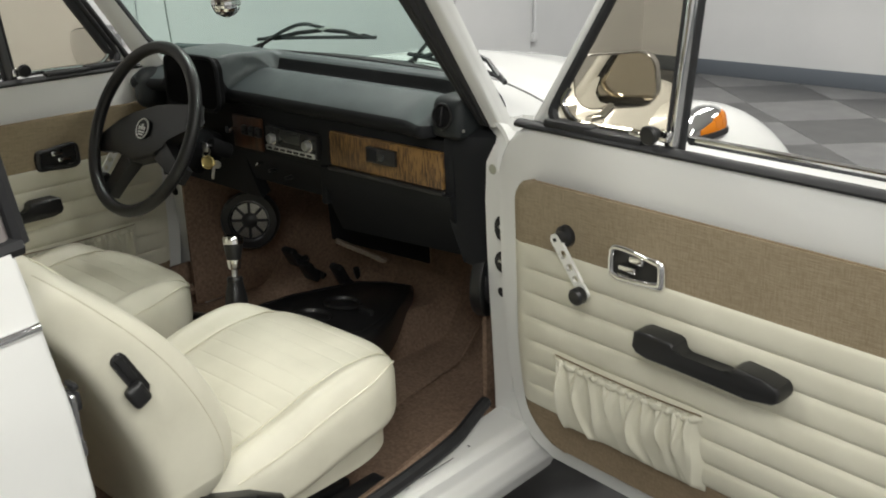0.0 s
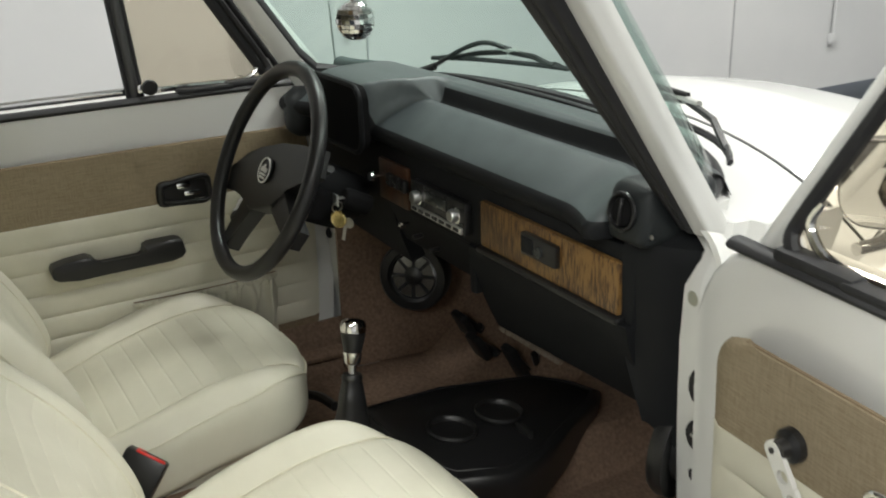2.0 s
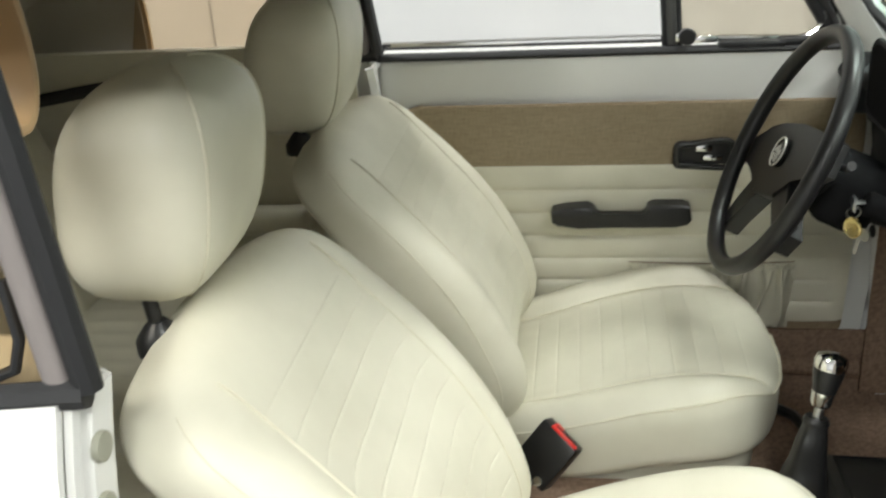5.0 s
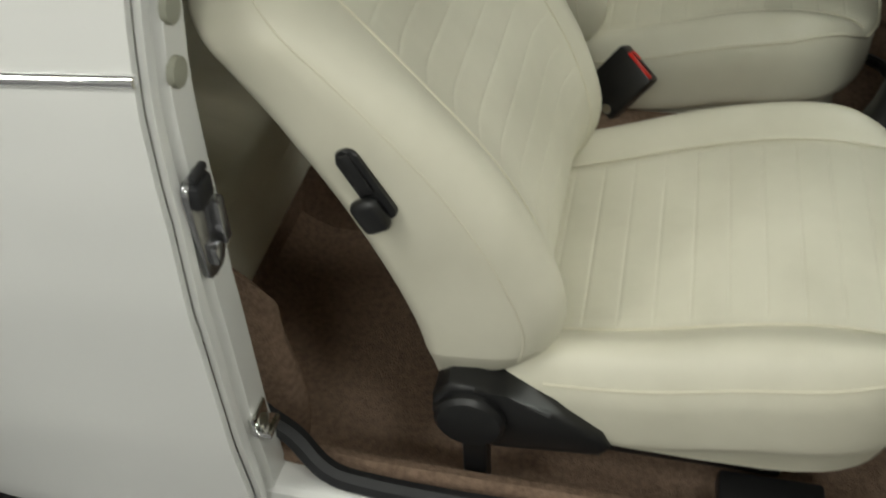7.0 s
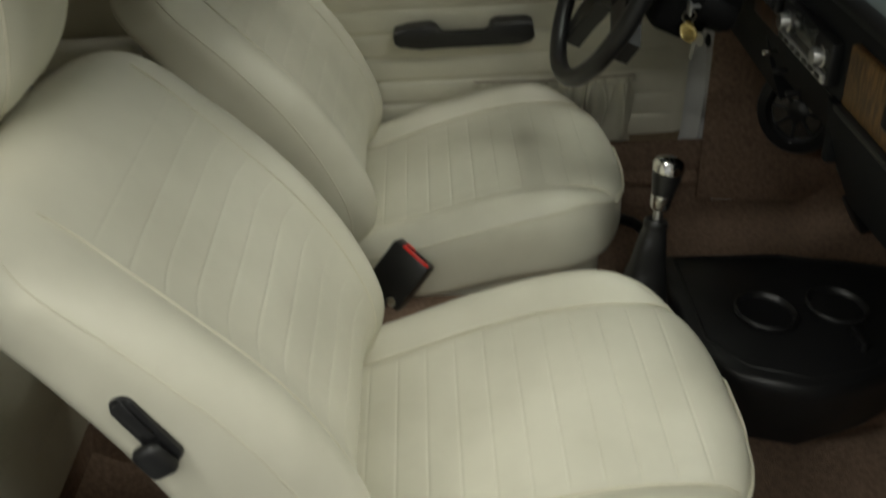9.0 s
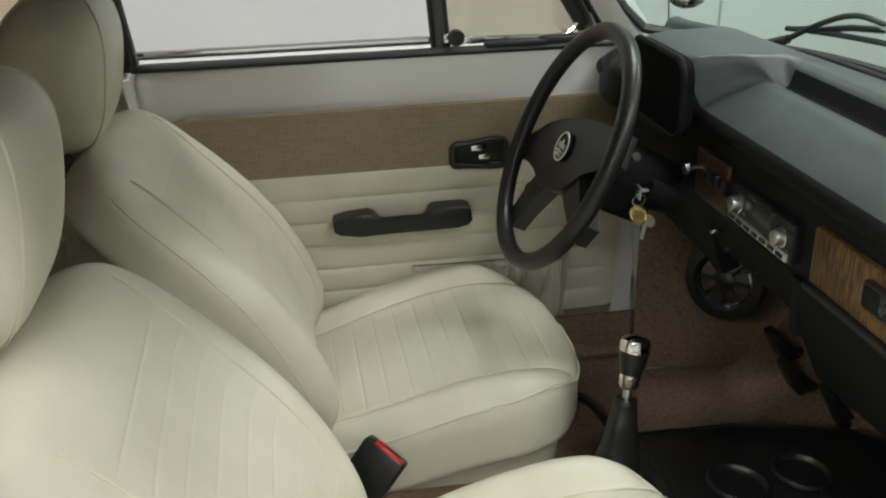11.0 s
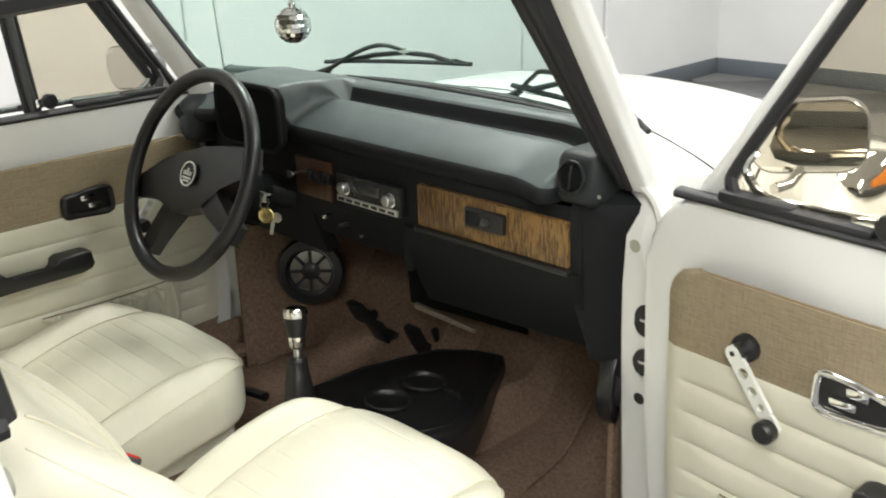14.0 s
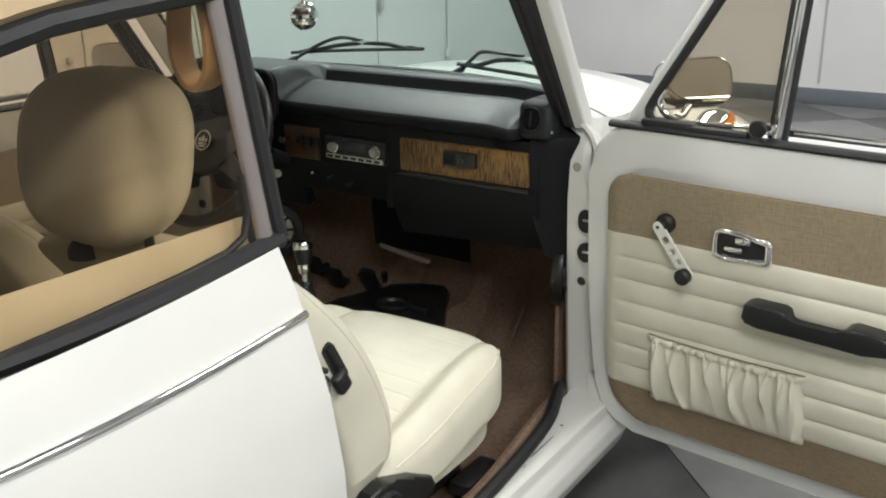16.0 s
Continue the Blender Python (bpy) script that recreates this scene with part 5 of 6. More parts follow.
# door mirrors
for c, n, gl in ((Vector((0.750, 0.140, 0.976)), Vector((0.31, -0.95, 0.03)), "right"), (Vector((-0.80, -0.045, 0.945)), Vector((0.30, -0.95, 0.0)), "left")):
    n.normalize()
    e1 = Vector((0, 0, 1)).cross(n).normalized()
    Mm = axes(c, e1, n.cross(e1), n) @ pose(0, 0, 0, 0, 0, 6)
    mr = thing("door_mirror", c, "rounded rectangular outside mirror in a slim metal housing", "mirror", "door mirrors")
    part("housing", prism(rrect(0.154, 0.100, 0.034, 6), -0.030, 0.0, 0.0, Mm), STEELD, mr)
    part("rim", tube([Mm @ Vector((x, y, 0)) for x, y in rrect(0.152, 0.098, 0.033, 6)], 0.0020, 8, True), STEELD, mr)
    part("mirror_pane", prism(rrect(0.149, 0.095, 0.031, 6), 0.0005, 0.003, 0.0, Mm), MIRROR, mr, "mirror glass")
    foot = (0.74, 0.075, 0.915) if gl == "right" else (-0.69, -0.06, 0.905)
    part("stem", tube([c - n * 0.012 + Vector((0, 0, -0.04)), (c + Vector(foot)) / 2 + Vector((0, 0, -0.03)), foot], 0.008, 10), CHROME, mr)

# ---- dashboard ----
dash = thing("dashboard", (0, 0, 0.85), "padded dark green-grey vinyl dashboard with wood foil inserts", "dashboard")


def cubic(q, t):
    """A smooth value between the middle two of four."""
    a, b, c, d = q
    return 0.5 * (2 * b + (c - a) * t + (2 * a - 5 * b + 4 * c - d) * t * t + (3 * b - a - 3 * c + d) * t ** 3)


def dash_point(u, v):
    x = lerp(-0.600, 0.476, u)
    yw = glass_y((x - XC) / 0.60) - 0.030
    cr = 0.085 - 0.05 * smoothstep(0.34, 0.50, x) - 0.040 * smoothstep(-0.44, -0.58, x)
    yw = max(yw, cr + 0.062)
    rows = [(yw + 0.03, 0.890), (yw + 0.01, 0.921), (yw - 0.012, 0.932), (lerp(yw, cr + 0.04, 0.6), 0.949), (cr + 0.050, 0.953), (cr + 0.038, 0.951), (cr + 0.028, 0.944), (cr + 0.020, 0.920), (cr + 0.010, 0.9155), (cr + 0.002, 0.922), (cr - 0.006, 0.9235), (cr - 0.024, 0.9205), (cr - 0.064, 0.9025), (cr - 0.095, 0.8845), (cr - 0.105, 0.874), (cr - 0.105, 0.862), (cr - 0.094, 0.850), (cr - 0.055, 0.845), (0.06, 0.842)]
    hoodr = [(yw + 0.03, 0.890), (yw + 0.01, 0.921), (yw - 0.012, 0.932), (lerp(yw, cr + 0.04, 0.6), 0.950), (cr + 0.050, 0.957), (cr + 0.038, 0.959), (cr + 0.028, 0.960), (cr + 0.015, 0.961), (cr - 0.010, 0.962), (cr - 0.030, 0.962), (cr - 0.050, 0.962), (cr - 0.075, 0.961), (cr - 0.105, 0.957), (cr - 0.122, 0.950), (cr - 0.126, 0.938), (cr - 0.124, 0.900), (cr - 0.118, 0.868), (cr - 0.108, 0.846), (0.06, 0.842)]
    k = v * (len(rows) - 1)
    i = min(int(k), len(rows) - 2)
    f = k - i
    p = [cubic([rows[max(0, min(len(rows) - 1, i + q))][j] for q in (-1, 0, 1, 2)], f) for j in (0, 1)]
    p[1] = max(p[1], lerp(0.840, 0.858, smoothstep(0.34, 0.41, x)))
    h = [cubic([hoodr[max(0, min(len(rows) - 1, i + q))][j] for q in (-1, 0, 1, 2)], f) for j in (0, 1)]
    fade = smoothstep(7.5, 9.5, k) * (1 - math.sqrt(max(0.0, 1 - max(0.0, (x - 0.418) / 0.027) ** 2)) if x < 0.445 else 1.0)
    p[0] = max(p[0], lerp(p[0], 0.005, fade))
    b = smoothstep(-0.185 - 0.05 * smoothstep(8, 14, k), -0.225 - 0.035 * smoothstep(8, 14, k), x) * smoothstep(-0.500, -0.436, x)
    return Vector((x, lerp(p[0], h[0], b), lerp(p[1], h[1], b)))


def pad_strip(x0, x1, k0, k1, nu, nv):
    """A strip of the dash section between two of its rows."""
    return surf(lambda u, v: dash_point((lerp(x0, x1, u) + 0.600) / 1.076, lerp(k0, k1, v) / 18), nu, nv)


part("pad_top", pad_strip(-0.600, 0.476, 0.0, 6.0, 150, 30), DASH, dash, "dark green-grey padded dash top", sharp=70)
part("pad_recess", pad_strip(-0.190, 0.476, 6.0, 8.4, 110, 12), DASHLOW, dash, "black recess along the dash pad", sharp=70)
part("hood_top", pad_strip(-0.600, -0.190, 6.0, 8.4, 70, 12), DASH, dash, sharp=70)
part("pad", pad_strip(-0.600, 0.444, 8.4, 13.2, 140, 40), DASH, dash, "dark green-grey padded dash face", sharp=70)
# the pad turns under here; its underside shade is coloured in as black vinyl
part("pad_lip", pad_strip(-0.600, 0.444, 13.2, 18.0, 140, 24), DASHLOW, dash, "rolled lower edge of the dash pad, underside shade put in as black", sharp=70)
part("defrost_slot", surf(lambda u, v: Vector((lerp(-0.30, 0.38, u), glass_y((lerp(-0.30, 0.38, u) - XC) / 0.60) - 0.066 + 0.011 * v, 0.9445 + 0.0025 * math.sin(v * math.pi))), 40, 4, thick=0.002), BLACK, dash)
# instrument face: a flat matt black plate stands for the hood's shaded hollow
FACE = axes((-0.338, -0.040, 0.893), (1, 0, 0), (0, 0, 1), (0, -1, 0))
part("hood_rim", tube([FACE @ Vector((x, y, 0.006)) for x, y in rrect(0.218, 0.126, 0.031, 6)], 0.0055, 8, True), DASHLOW, dash, "black rim of the instrument hood")
part("instrument_face", prism(rrect(0.216, 0.124, 0.030, 6), -0.012, 0.008, 0.0, FACE), VOID, dash, "instrument face, dark hollow of the hood put in as matt black")
# side vent: a rounded lobe beside the pad round a barrel
for vx in (0.468,):
    vb_ = box(0.078, 0.130, 0.082, (vx + 0.004, 0.044, 0.8985), 0.017, 4)
    for v in vb_.verts:
        # the face leans back towards its top
        v.co.y += 0.30 * max(0.0, v.co.z - 0.905) * smoothstep(0.06, -0.02, v.co.y)
    vn = part("vent_housing", vb_, DASHSHADE, dash, "vent housing beside the pad, coloured as dash vinyl in shade")
    VA = axes((vx + 0.001, -0.021, 0.903), (1, 0, 0), (0, 0.14, 0.99), (0, -0.99, 0.14))
    part("vent_ring", lathe([(0.022, -0.004), (0.0265, 0.000), (0.0255, 0.003), (0.0225, 0.0035), (0.020, -0.004)], 28, VA), BLACK, vn)
    part("vent_barrel", lathe([(0.0215, -0.003), (0.018, 0.001), (0, 0.002)], 26, VA), VOID, vn)
    part("vent_slat", box(0.0035, 0.036, 0.006, (0, 0, 0.002), 0.001, 1, VA), BLACK, vn)
lobe = box(0.080, 0.130, 0.108, (-0.566, 0.004, 0.853), 0.032, 5)
for v in lobe.verts:
    v.co.y += 0.30 * max(0.0, v.co.z - 0.870) * smoothstep(0.04, -0.04, v.co.y)
part("end_lobe", lobe, DASHSHADE, dash, "rounded end of the dash pad, coloured as dash vinyl in shade", sharp=60)
# middle board
part("board", box(1.02, 0.03, 0.118, (-0.03, 0.010, 0.792), 0.004), DASHLOW, dash, "black dash board")
# glovebox door and switch plate in wood foil
gb = part("glovebox_lid", box(0.335, 0.012, 0.077, (0.292, -0.009, 0.790), 0.004), WOOD, dash, "zebra wood glovebox lid")
lt = part("glovebox_latch", box(0.086, 0.012, 0.034, (0.292, -0.0185, 0.797), 0.003), BLACK, gb, "black glovebox latch")
part("latch_lock", lathe([(0.009, 0), (0.009, 0.004), (0.005, 0.005), (0, 0.002)], 18, axes((0.297, -0.0245, 0.795), (1, 0, 0), (0, 0, 1), (0, -1, 0))), SCREEN, lt)
part("latch_recess", box(0.030, 0.004, 0.024, (0.268, -0.0245, 0.797), 0.002), DASHLOW, lt)
part("glovebox_lip", box(0.345, 0.020, 0.010, (0.292, -0.012, 0.746), 0.004), BLACK, dash)
sw = part("switch_plate", box(0.112, 0.010, 0.080, (-0.176, -0.009, 0.783), 0.004), WOODSHADE, dash, "red-brown wood switch plate, darkened for the shade under the pad")
for i in range(3):
    part("rocker_switch", box(0.020, 0.012, 0.024, (-0.178 + 0.026 * i, -0.017, 0.790), 0.003), BLACK, sw)
    part("switch_mark", box(0.008, 0.002, 0.006, (-0.178 + 0.026 * i, -0.0235, 0.786), 0.0), SCREEN, sw)
part("pull_knob", join(lathe([(0.004, 0), (0.004, 0.016), (0.010, 0.02), (0.009, 0.026), (0, 0.027)], 16, axes((-0.218, -0.014, 0.790), (1, 0, 0), (0, 0, 1), (0, -1, 0)))), CHROME, sw)
# radio
rd = thing("car_radio", (-0.005, -0.01, 0.785), "black car radio with silver knobs and an unlit display", "radio")
part("face", box(0.182, 0.016, 0.057, (-0.005, -0.012, 0.7835), 0.004), BLACK, rd)
part("display", box(0.074, 0.004, 0.022, (-0.006, -0.0205, 0.793), 0.002), SCREEN, rd, "unlit grey display")
for kx in (-0.068, 0.059):
    kb = part("knob", lathe([(0.012, 0), (0.0115, 0.011), (0.010, 0.014), (0.005, 0.015), (0, 0.0135)], 22, axes((kx, -0.019, 0.786), (1, 0, 0), (0, 0, 1), (0, -1, 0))), STEEL, rd, "silver rotary knob")
    part("knob_collar", lathe([(0.0148, 0), (0.0148, 0.0025), (0.012, 0.0035)], 22, axes((kx, -0.019, 0.786), (1, 0, 0), (0, 0, 1), (0, -1, 0))), CHROME, kb)
part("button_strip", box(0.170, 0.005, 0.011, (-0.005, -0.0215, 0.7635), 0.001), SILVERP, rd, "silver strip with buttons")
for i in range(7):
    part("button", box(0.016, 0.003, 0.0055, (-0.076 + 0.0235 * i, -0.0245, 0.7635), 0.0006, 1), BLACK, rd)
for i, (bx, bz) in enumerate(((-0.04, 0.8075), (-0.02, 0.8075), (0.03, 0.8075), (0.078, 0.80), (0.078, 0.775), (-0.045, 0.778))):
    part("button", box(0.011, 0.003, 0.005, (bx, -0.0205, bz), 0.0006, 1), SCREEN, rd)
# lower trays
part("lower_panel", surf(lambda u, v: Vector((lerp(0.085, 0.478, u), lerp(-0.014, 0.045, v ** 1.4), lerp(0.741, 0.600, v) - 0.02 * (1 - u) * v)), 20, 12, thick=-0.02), DASHLOW, dash, "black lower dash panel")
part("centre_panel", surf(lambda u, v: Vector((lerp(-0.215, 0.080, u), lerp(-0.006, 0.03, v), lerp(0.741, 0.655, v))), 14, 8, thick=-0.03), DASHLOW, dash, "black heater control panel")
for i, hx in enumerate((-0.14, -0.09, -0.03)):
    part("heater_lever", box(0.008, 0.022, 0.008, (hx, -0.012, 0.712 - 0.008 * i), 0.002, 1), CHROME if i == 0 else BLACK, dash)
part("side_panel", surf(lambda u, v: Vector((lerp(0.462 + 0.034 * smoothstep(0.5, 1.0, v), 0.554, u) - 0.008 * v, lerp(-0.010, 0.036, u ** 0.8) - 0.012 * math.sin(math.pi * u) + 0.022 * v * v + 0.05 * smoothstep(0.10, 0.0, v), lerp(0.888, 0.580, v) + 0.02 * v ** 8 * math.cos(u * 3.0))), 14, 24, thick=-0.03), DASHLOW, dash, "black padded dash end panel")
part("left_panel", surf(lambda u, v: Vector((lerp(-0.215, -0.602, u), lerp(-0.006, 0.005, u) + 0.05 * v * v, lerp(0.82, 0.60, v))), 14, 10, thick=0.03), DASHLOW, dash)
part("centre_brace", box(0.02, 0.05, 0.10, (0.082, 0.02, 0.70), 0.006), DASHLOW, dash)
part("screw", lathe([(0.0035, 0), (0.003, 0.002), (0, 0.002)], 12, axes((0.512, -0.008, 0.878), (1, 0, 0), (0, 0, 1), (0, -1, 0))), STEEL, dash)

# ---- steering wheel ----
HUB = Vector((-0.3055, -0.2085, 0.8100))
RAKE = radians(25.0)
wn = Vector((0, -math.cos(RAKE), math.sin(RAKE)))
wy = Vector((0, math.sin(RAKE), math.cos(RAKE)))
WM = axes(HUB, (1, 0, 0), wy, wn)
whl = thing("steering_wheel", HUB, "black four-spoke steering wheel with a grained rim", "steering wheel")
part("rim", tube([WM @ Vector((0.1955 * math.cos(a), 0.1955 * math.sin(a), 0.004)) for a in [k * math.tau / 120 for k in range(120)]], 0.0145, 14, True), SATIN, whl, "black grained rim")
WT = WM @ pose(0, 0, 0, 0, 0, 17)  # turned a little to the left
pad_o = [(-0.192, 0.026), (-0.150, 0.034), (-0.100, 0.042), (-0.045, 0.049), (0.045, 0.049), (0.100, 0.042), (0.150, 0.034), (0.192, 0.026), (0.192, -0.022), (0.140, -0.030), (0.095, -0.036), (0.070, -0.050), (0.050, -0.072), (-0.050, -0.072), (-0.070, -0.050), (-0.095, -0.036), (-0.140, -0.030), (-0.192, -0.022)]
pb = prism(pad_o, -0.040, 0.000, 0.006, WT, 3)
WTI = WT.inverted()
for v in pb.verts:
    q = WTI @ v.co
    q.z = lerp(q.z, -0.016 + 0.35 * (q.z + 0.020), smoothstep(0.09, 0.17, abs(q.x)))
    v.co = WT @ q
part("centre_pad", pb, SATIN, whl, "black centre pad with two wide wings")
for a in (223, 317):
    Ms = WT @ pose(0, 0, 0, 0, 0, a)
    part("spoke", prism([(0.045, -0.030), (0.100, -0.024), (0.150, -0.019), (0.192, -0.020), (0.192, 0.020), (0.150, 0.019), (0.100, 0.024), (0.045, 0.030)], -0.034, -0.004, 0.006, Ms, 3), SATIN, whl)
em = part("emblem", lathe([(0.024, 0), (0.024, 0.004), (0.0215, 0.0055), (0.020, 0.003), (0, 0.003)], 30, WM @ Matrix.Translation((0, 0, -0.001))), BLACK, whl, "round silver and black emblem")
part("emblem_ring", tube([WM @ Vector((0.0232 * math.cos(a), 0.0232 * math.sin(a), 0.0045)) for a in [k * math.tau / 40 for k in range(40)]], 0.0018, 8, True), ALLOY, em)
part("emblem_bars", join(box(0.026, 0.004, 0.002, (0, -0.008, 0.0055), 0, 1, WM), box(0.020, 0.004, 0.002, (0, -0.014, 0.0055), 0, 1, WM), box(0.006, 0.014, 0.002, (0, 0.004, 0.0055), 0, 1, WM), box(0.005, 0.009, 0.002, (-0.010, 0.001, 0.0055), 0, 1, WM), box(0.005, 0.009, 0.002, (0.010, 0.001, 0.0055), 0, 1, WM)), ALLOY, em)
co = thing("steering_column", HUB - wn * 0.12, "black steering column shroud with stalks", "steering column")
part("shroud", lathe([(0.044, -0.20), (0.050, -0.13), (0.046, -0.055), (0.034, -0.045), (0, -0.045)], 24, WM), DASHLOW, co)
part("lower_shroud", box(0.070, 0.075, 0.09, (0.02, -0.030, -0.120), 0.018, 3, WM), VOID, co)
part("stalk", tube([WM @ Vector((0.03, 0.02, -0.075)), WM @ Vector((0.09, 0.035, -0.07)), WM @ Vector((0.135, 0.05, -0.055))], [0.006, 0.005, 0.007], 8), BLACK, co)
part("stalk", tube([WM @ Vector((-0.03, 0.01, -0.075)), WM @ Vector((-0.09, 0.0, -0.07)), WM @ Vector((-0.15, -0.012, -0.055))], [0.006, 0.005, 0.007], 8), BLACK, co)
part("ignition_lock", lathe([(0.019, -0.03), (0.019, 0.018), (0.015, 0.024), (0, 0.024)], 20, axes((-0.195, -0.085, 0.758), (1, 0, 0), (0, 0.45, 0.89), (0, -0.89, 0.45))), VOID, co)
ks = thing("key_ring", (-0.187, -0.108, 0.74), "gold medallion key ring hanging from the ignition key", "keys")
part("key", join(box(0.012, 0.026, 0.003, (-0.194, -0.112, 0.768), 0.001), box(0.020, 0.004, 0.022, (-0.194, -0.122, 0.766), 0.002)), STEEL, ks)
part("split_ring", tube([Vector((-0.190 + 0.003 * math.sin(a), -0.122 + 0.010 * math.cos(a), 0.754 + 0.010 * math.sin(a))) for a in [k * math.tau / 16 for k in range(16)]], 0.0012, 6, True), STEEL, ks)
Mk = axes((-0.188, -0.122, 0.731), Vector((0.85, 0.52, 0)), Vector((0, 0, 1)), Vector((0.52, -0.85, 0)))
part("medallion", lathe([(0.0165, -0.002), (0.0165, 0.001), (0.0145, 0.0022), (0.013, 0.001), (0, 0.0014)], 26, Mk), BRASS, ks, "round gold medallion")
part("medallion_relief", join(box(0.014, 0.003, 0.001, (0, 0.003, 0.0022), 0, 1, Mk), box(0.010, 0.003, 0.001, (0, -0.003, 0.0022), 0, 1, Mk)), BRASS, ks)
part("spare_key", join(box(0.007, 0.030, 0.002, (0.014, -0.024, -0.004), 0.0005, 1, Mk @ pose(0, 0, 0, 0, 0, -12)), lathe([(0.010, -0.001), (0.010, 0.001), (0, 0.001)], 16, Mk @ Matrix.Translation((0.020, -0.006, -0.004)))), STEEL, ks)

# ---- floor things ----
sh = thing("gear_shifter", (-0.01, -0.20, 0.36), "gear lever with a chrome-capped knob and black boot", "gear lever")
k0, k1 = Vector((-0.015, -0.205, 0.37)), Vector((-0.052, -0.168, 0.575))
dk = (k1 - k0).normalized()
ek = dk.orthogonal().normalized()
MK = axes(k1, ek, dk.cross(ek), dk)
part("knob_cap", lathe([(0.0225, -0.004), (0.0235, 0.006), (0.021, 0.014), (0.012, 0.018), (0, 0.019)], 24, MK), CHROME, sh, "chrome knob cap")
part("knob_grip", lathe([(0.016, -0.040), (0.0215, -0.012), (0.022, -0.004), (0, -0.004)], 24, MK), BLACK, sh)
part("knob_collar", lathe([(0.012, -0.062), (0.015, -0.058), (0.0165, -0.040), (0, -0.040)], 20, MK), CHROME, sh)
part("lever", tube([k1 - dk * 0.06, k1 - dk * 0.12], 0.007, 10), STEEL, sh)
bo = k1 - dk * 0.085
part("boot", surf(lambda u, v: Vector((lerp(-0.012, bo.x, u) + lerp(0.050, 0.016, u ** 0.6) * spow(math.cos(v * math.tau), 0.7), lerp(-0.205, bo.y, u) + lerp(0.055, 0.016, u ** 0.6) * spow(math.sin(v * math.tau), 0.7), lerp(0.335, bo.z, u) + 0.003 * math.sin(u * 18))), 20, 24, close_v=True), SATIN, sh, "black leather gear boot")
part("boot_ring", lathe([(0.018, -0.006), (0.019, 0), (0.016, 0.006), (0.010, 0.006)], 18, Matrix.Translation(bo) @ dk.to_track_quat("Z", "Y").to_matrix().to_4x4()), BLACK, sh)

cs = thing("cup_holder_console", (0, 0.1, 0.33), "black plastic floor console with two cup holders on the tunnel", "console")
con = [(-0.145, -0.150), (0.100, -0.150), (0.165, -0.10), (0.196, -0.005), (0.176, 0.065), (0.160, 0.108), (0.112, 0.188), (0.040, 0.312), (0.008, 0.345), (-0.060, 0.320), (-0.118, 0.262), (-0.130, 0.17), (-0.158, 0.05)]


def con_z(y):
    return lerp(0.366, 0.326, (y + 0.15) / 0.53)


CUPS = [(0.022, -0.018), (0.004, 0.098)]
bm = prism(con, 0.0, 0.05, 0.010, None, 3)
for v in bm.verts:
    f = v.co.z / 0.05
    v.co.z = lerp(0.235, con_z(v.co.y), f)
    if f < 0.5:
        v.co.x -= 0.02 * (1 if v.co.x > XC else -1)
part("tray", bm, BLACK, cs, "black console body")
for cx, cy in CUPS:
    part("cup_ring", lathe([(0.047, 0.002), (0.049, 0.007), (0.045, 0.011), (0.041, 0.007), (0.040, 0.001), (0, 0.001)], 32, Matrix.Translation((cx, cy, con_z(cy))) @ pose(0, 0, 0, -5.8, 0, 0)), BLACK, cs, "raised cup holder rim")
part("tray_lip", tube([(x * 0.88 - 0.004, y * 0.90 + 0.012, con_z(y * 0.90 + 0.012) - 0.001) for x, y in con], 0.004, 6, True), BLACK, cs)
part("tray_rib", box(0.05, 0.012, 0.02, (0.085, 0.10, con_z(0.10) + 0.006), 0.005), BLACK, cs)

for c, n, nm in ((Vector((-0.478, 0.185, 0.452)), Vector((0.66, -0.72, 0.12)), 1), (Vector((0.494, 0.082, 0.548)), Vector((-0.93, -0.36, 0.05)), -1)):
    n.normalize()
    e1 = Vector((0, 0, 1)).cross(n).normalized()
    Mp = axes(c, e1, n.cross(e1), n)
    sp = thing("kick_panel_speaker", c, "round black loudspeaker with a silver cone on the kick panel", "speaker", "kick panel speakers")
    part("ring", lathe([(0.082, -0.03 if nm > 0 else -0.010), (0.083, 0.006), (0.078, 0.014), (0.060, 0.016), (0.055, 0.008), (0.054, -0.02)], 40, Mp), BLACK, sp)
    part("cone", lathe([(0.055, 0.004), (0.051, 0.006), (0.046, -0.014), (0.034, -0.040), (0.022, -0.052), (0, -0.054)], 36, Mp), CONE, sp, "silver speaker cone")
    part("tweeter", lathe([(0.023, -0.052), (0.023, 0.004), (0.014, 0.010), (0, 0.011)], 24, Mp), BLACK, sp)
    for k in range(8):
        part("spoke", box(0.036, 0.0085, 0.010, (0.035, 0, 0.001), 0.0015, 1, Mp @ pose(0, 0, 0, 0, 0, 45 * k)), BLACK, sp)
    part("bracket", tube([c - n * 0.055, c - n * 0.075], 0.05, 12), VOID, sp)

for px, py, pz, w in ((-0.425, 0.285, 0.325, 0.055), (-0.33, 0.265, 0.310, 0.055), (-0.215, 0.295, 0.300, 0.045)):
    pd = thing("pedal", (px, py, pz), "black rubber-faced foot pedal", "pedal", "foot pedals")
    part("pad", box(w, 0.02, 0.065 if w > 0.05 else 0.12, (0, 0, 0), 0.006, 2, pose(px, py, pz, 28, 0, 0)), RUBBER, pd)
    part("arm", tube([(px, py + 0.01, pz), (px + 0.01, py + 0.05, pz - 0.03), (px + 0.02, py + 0.03, floor_z(px, py + 0.05) + 0.01)], 0.010, 8), BLACK, pd)

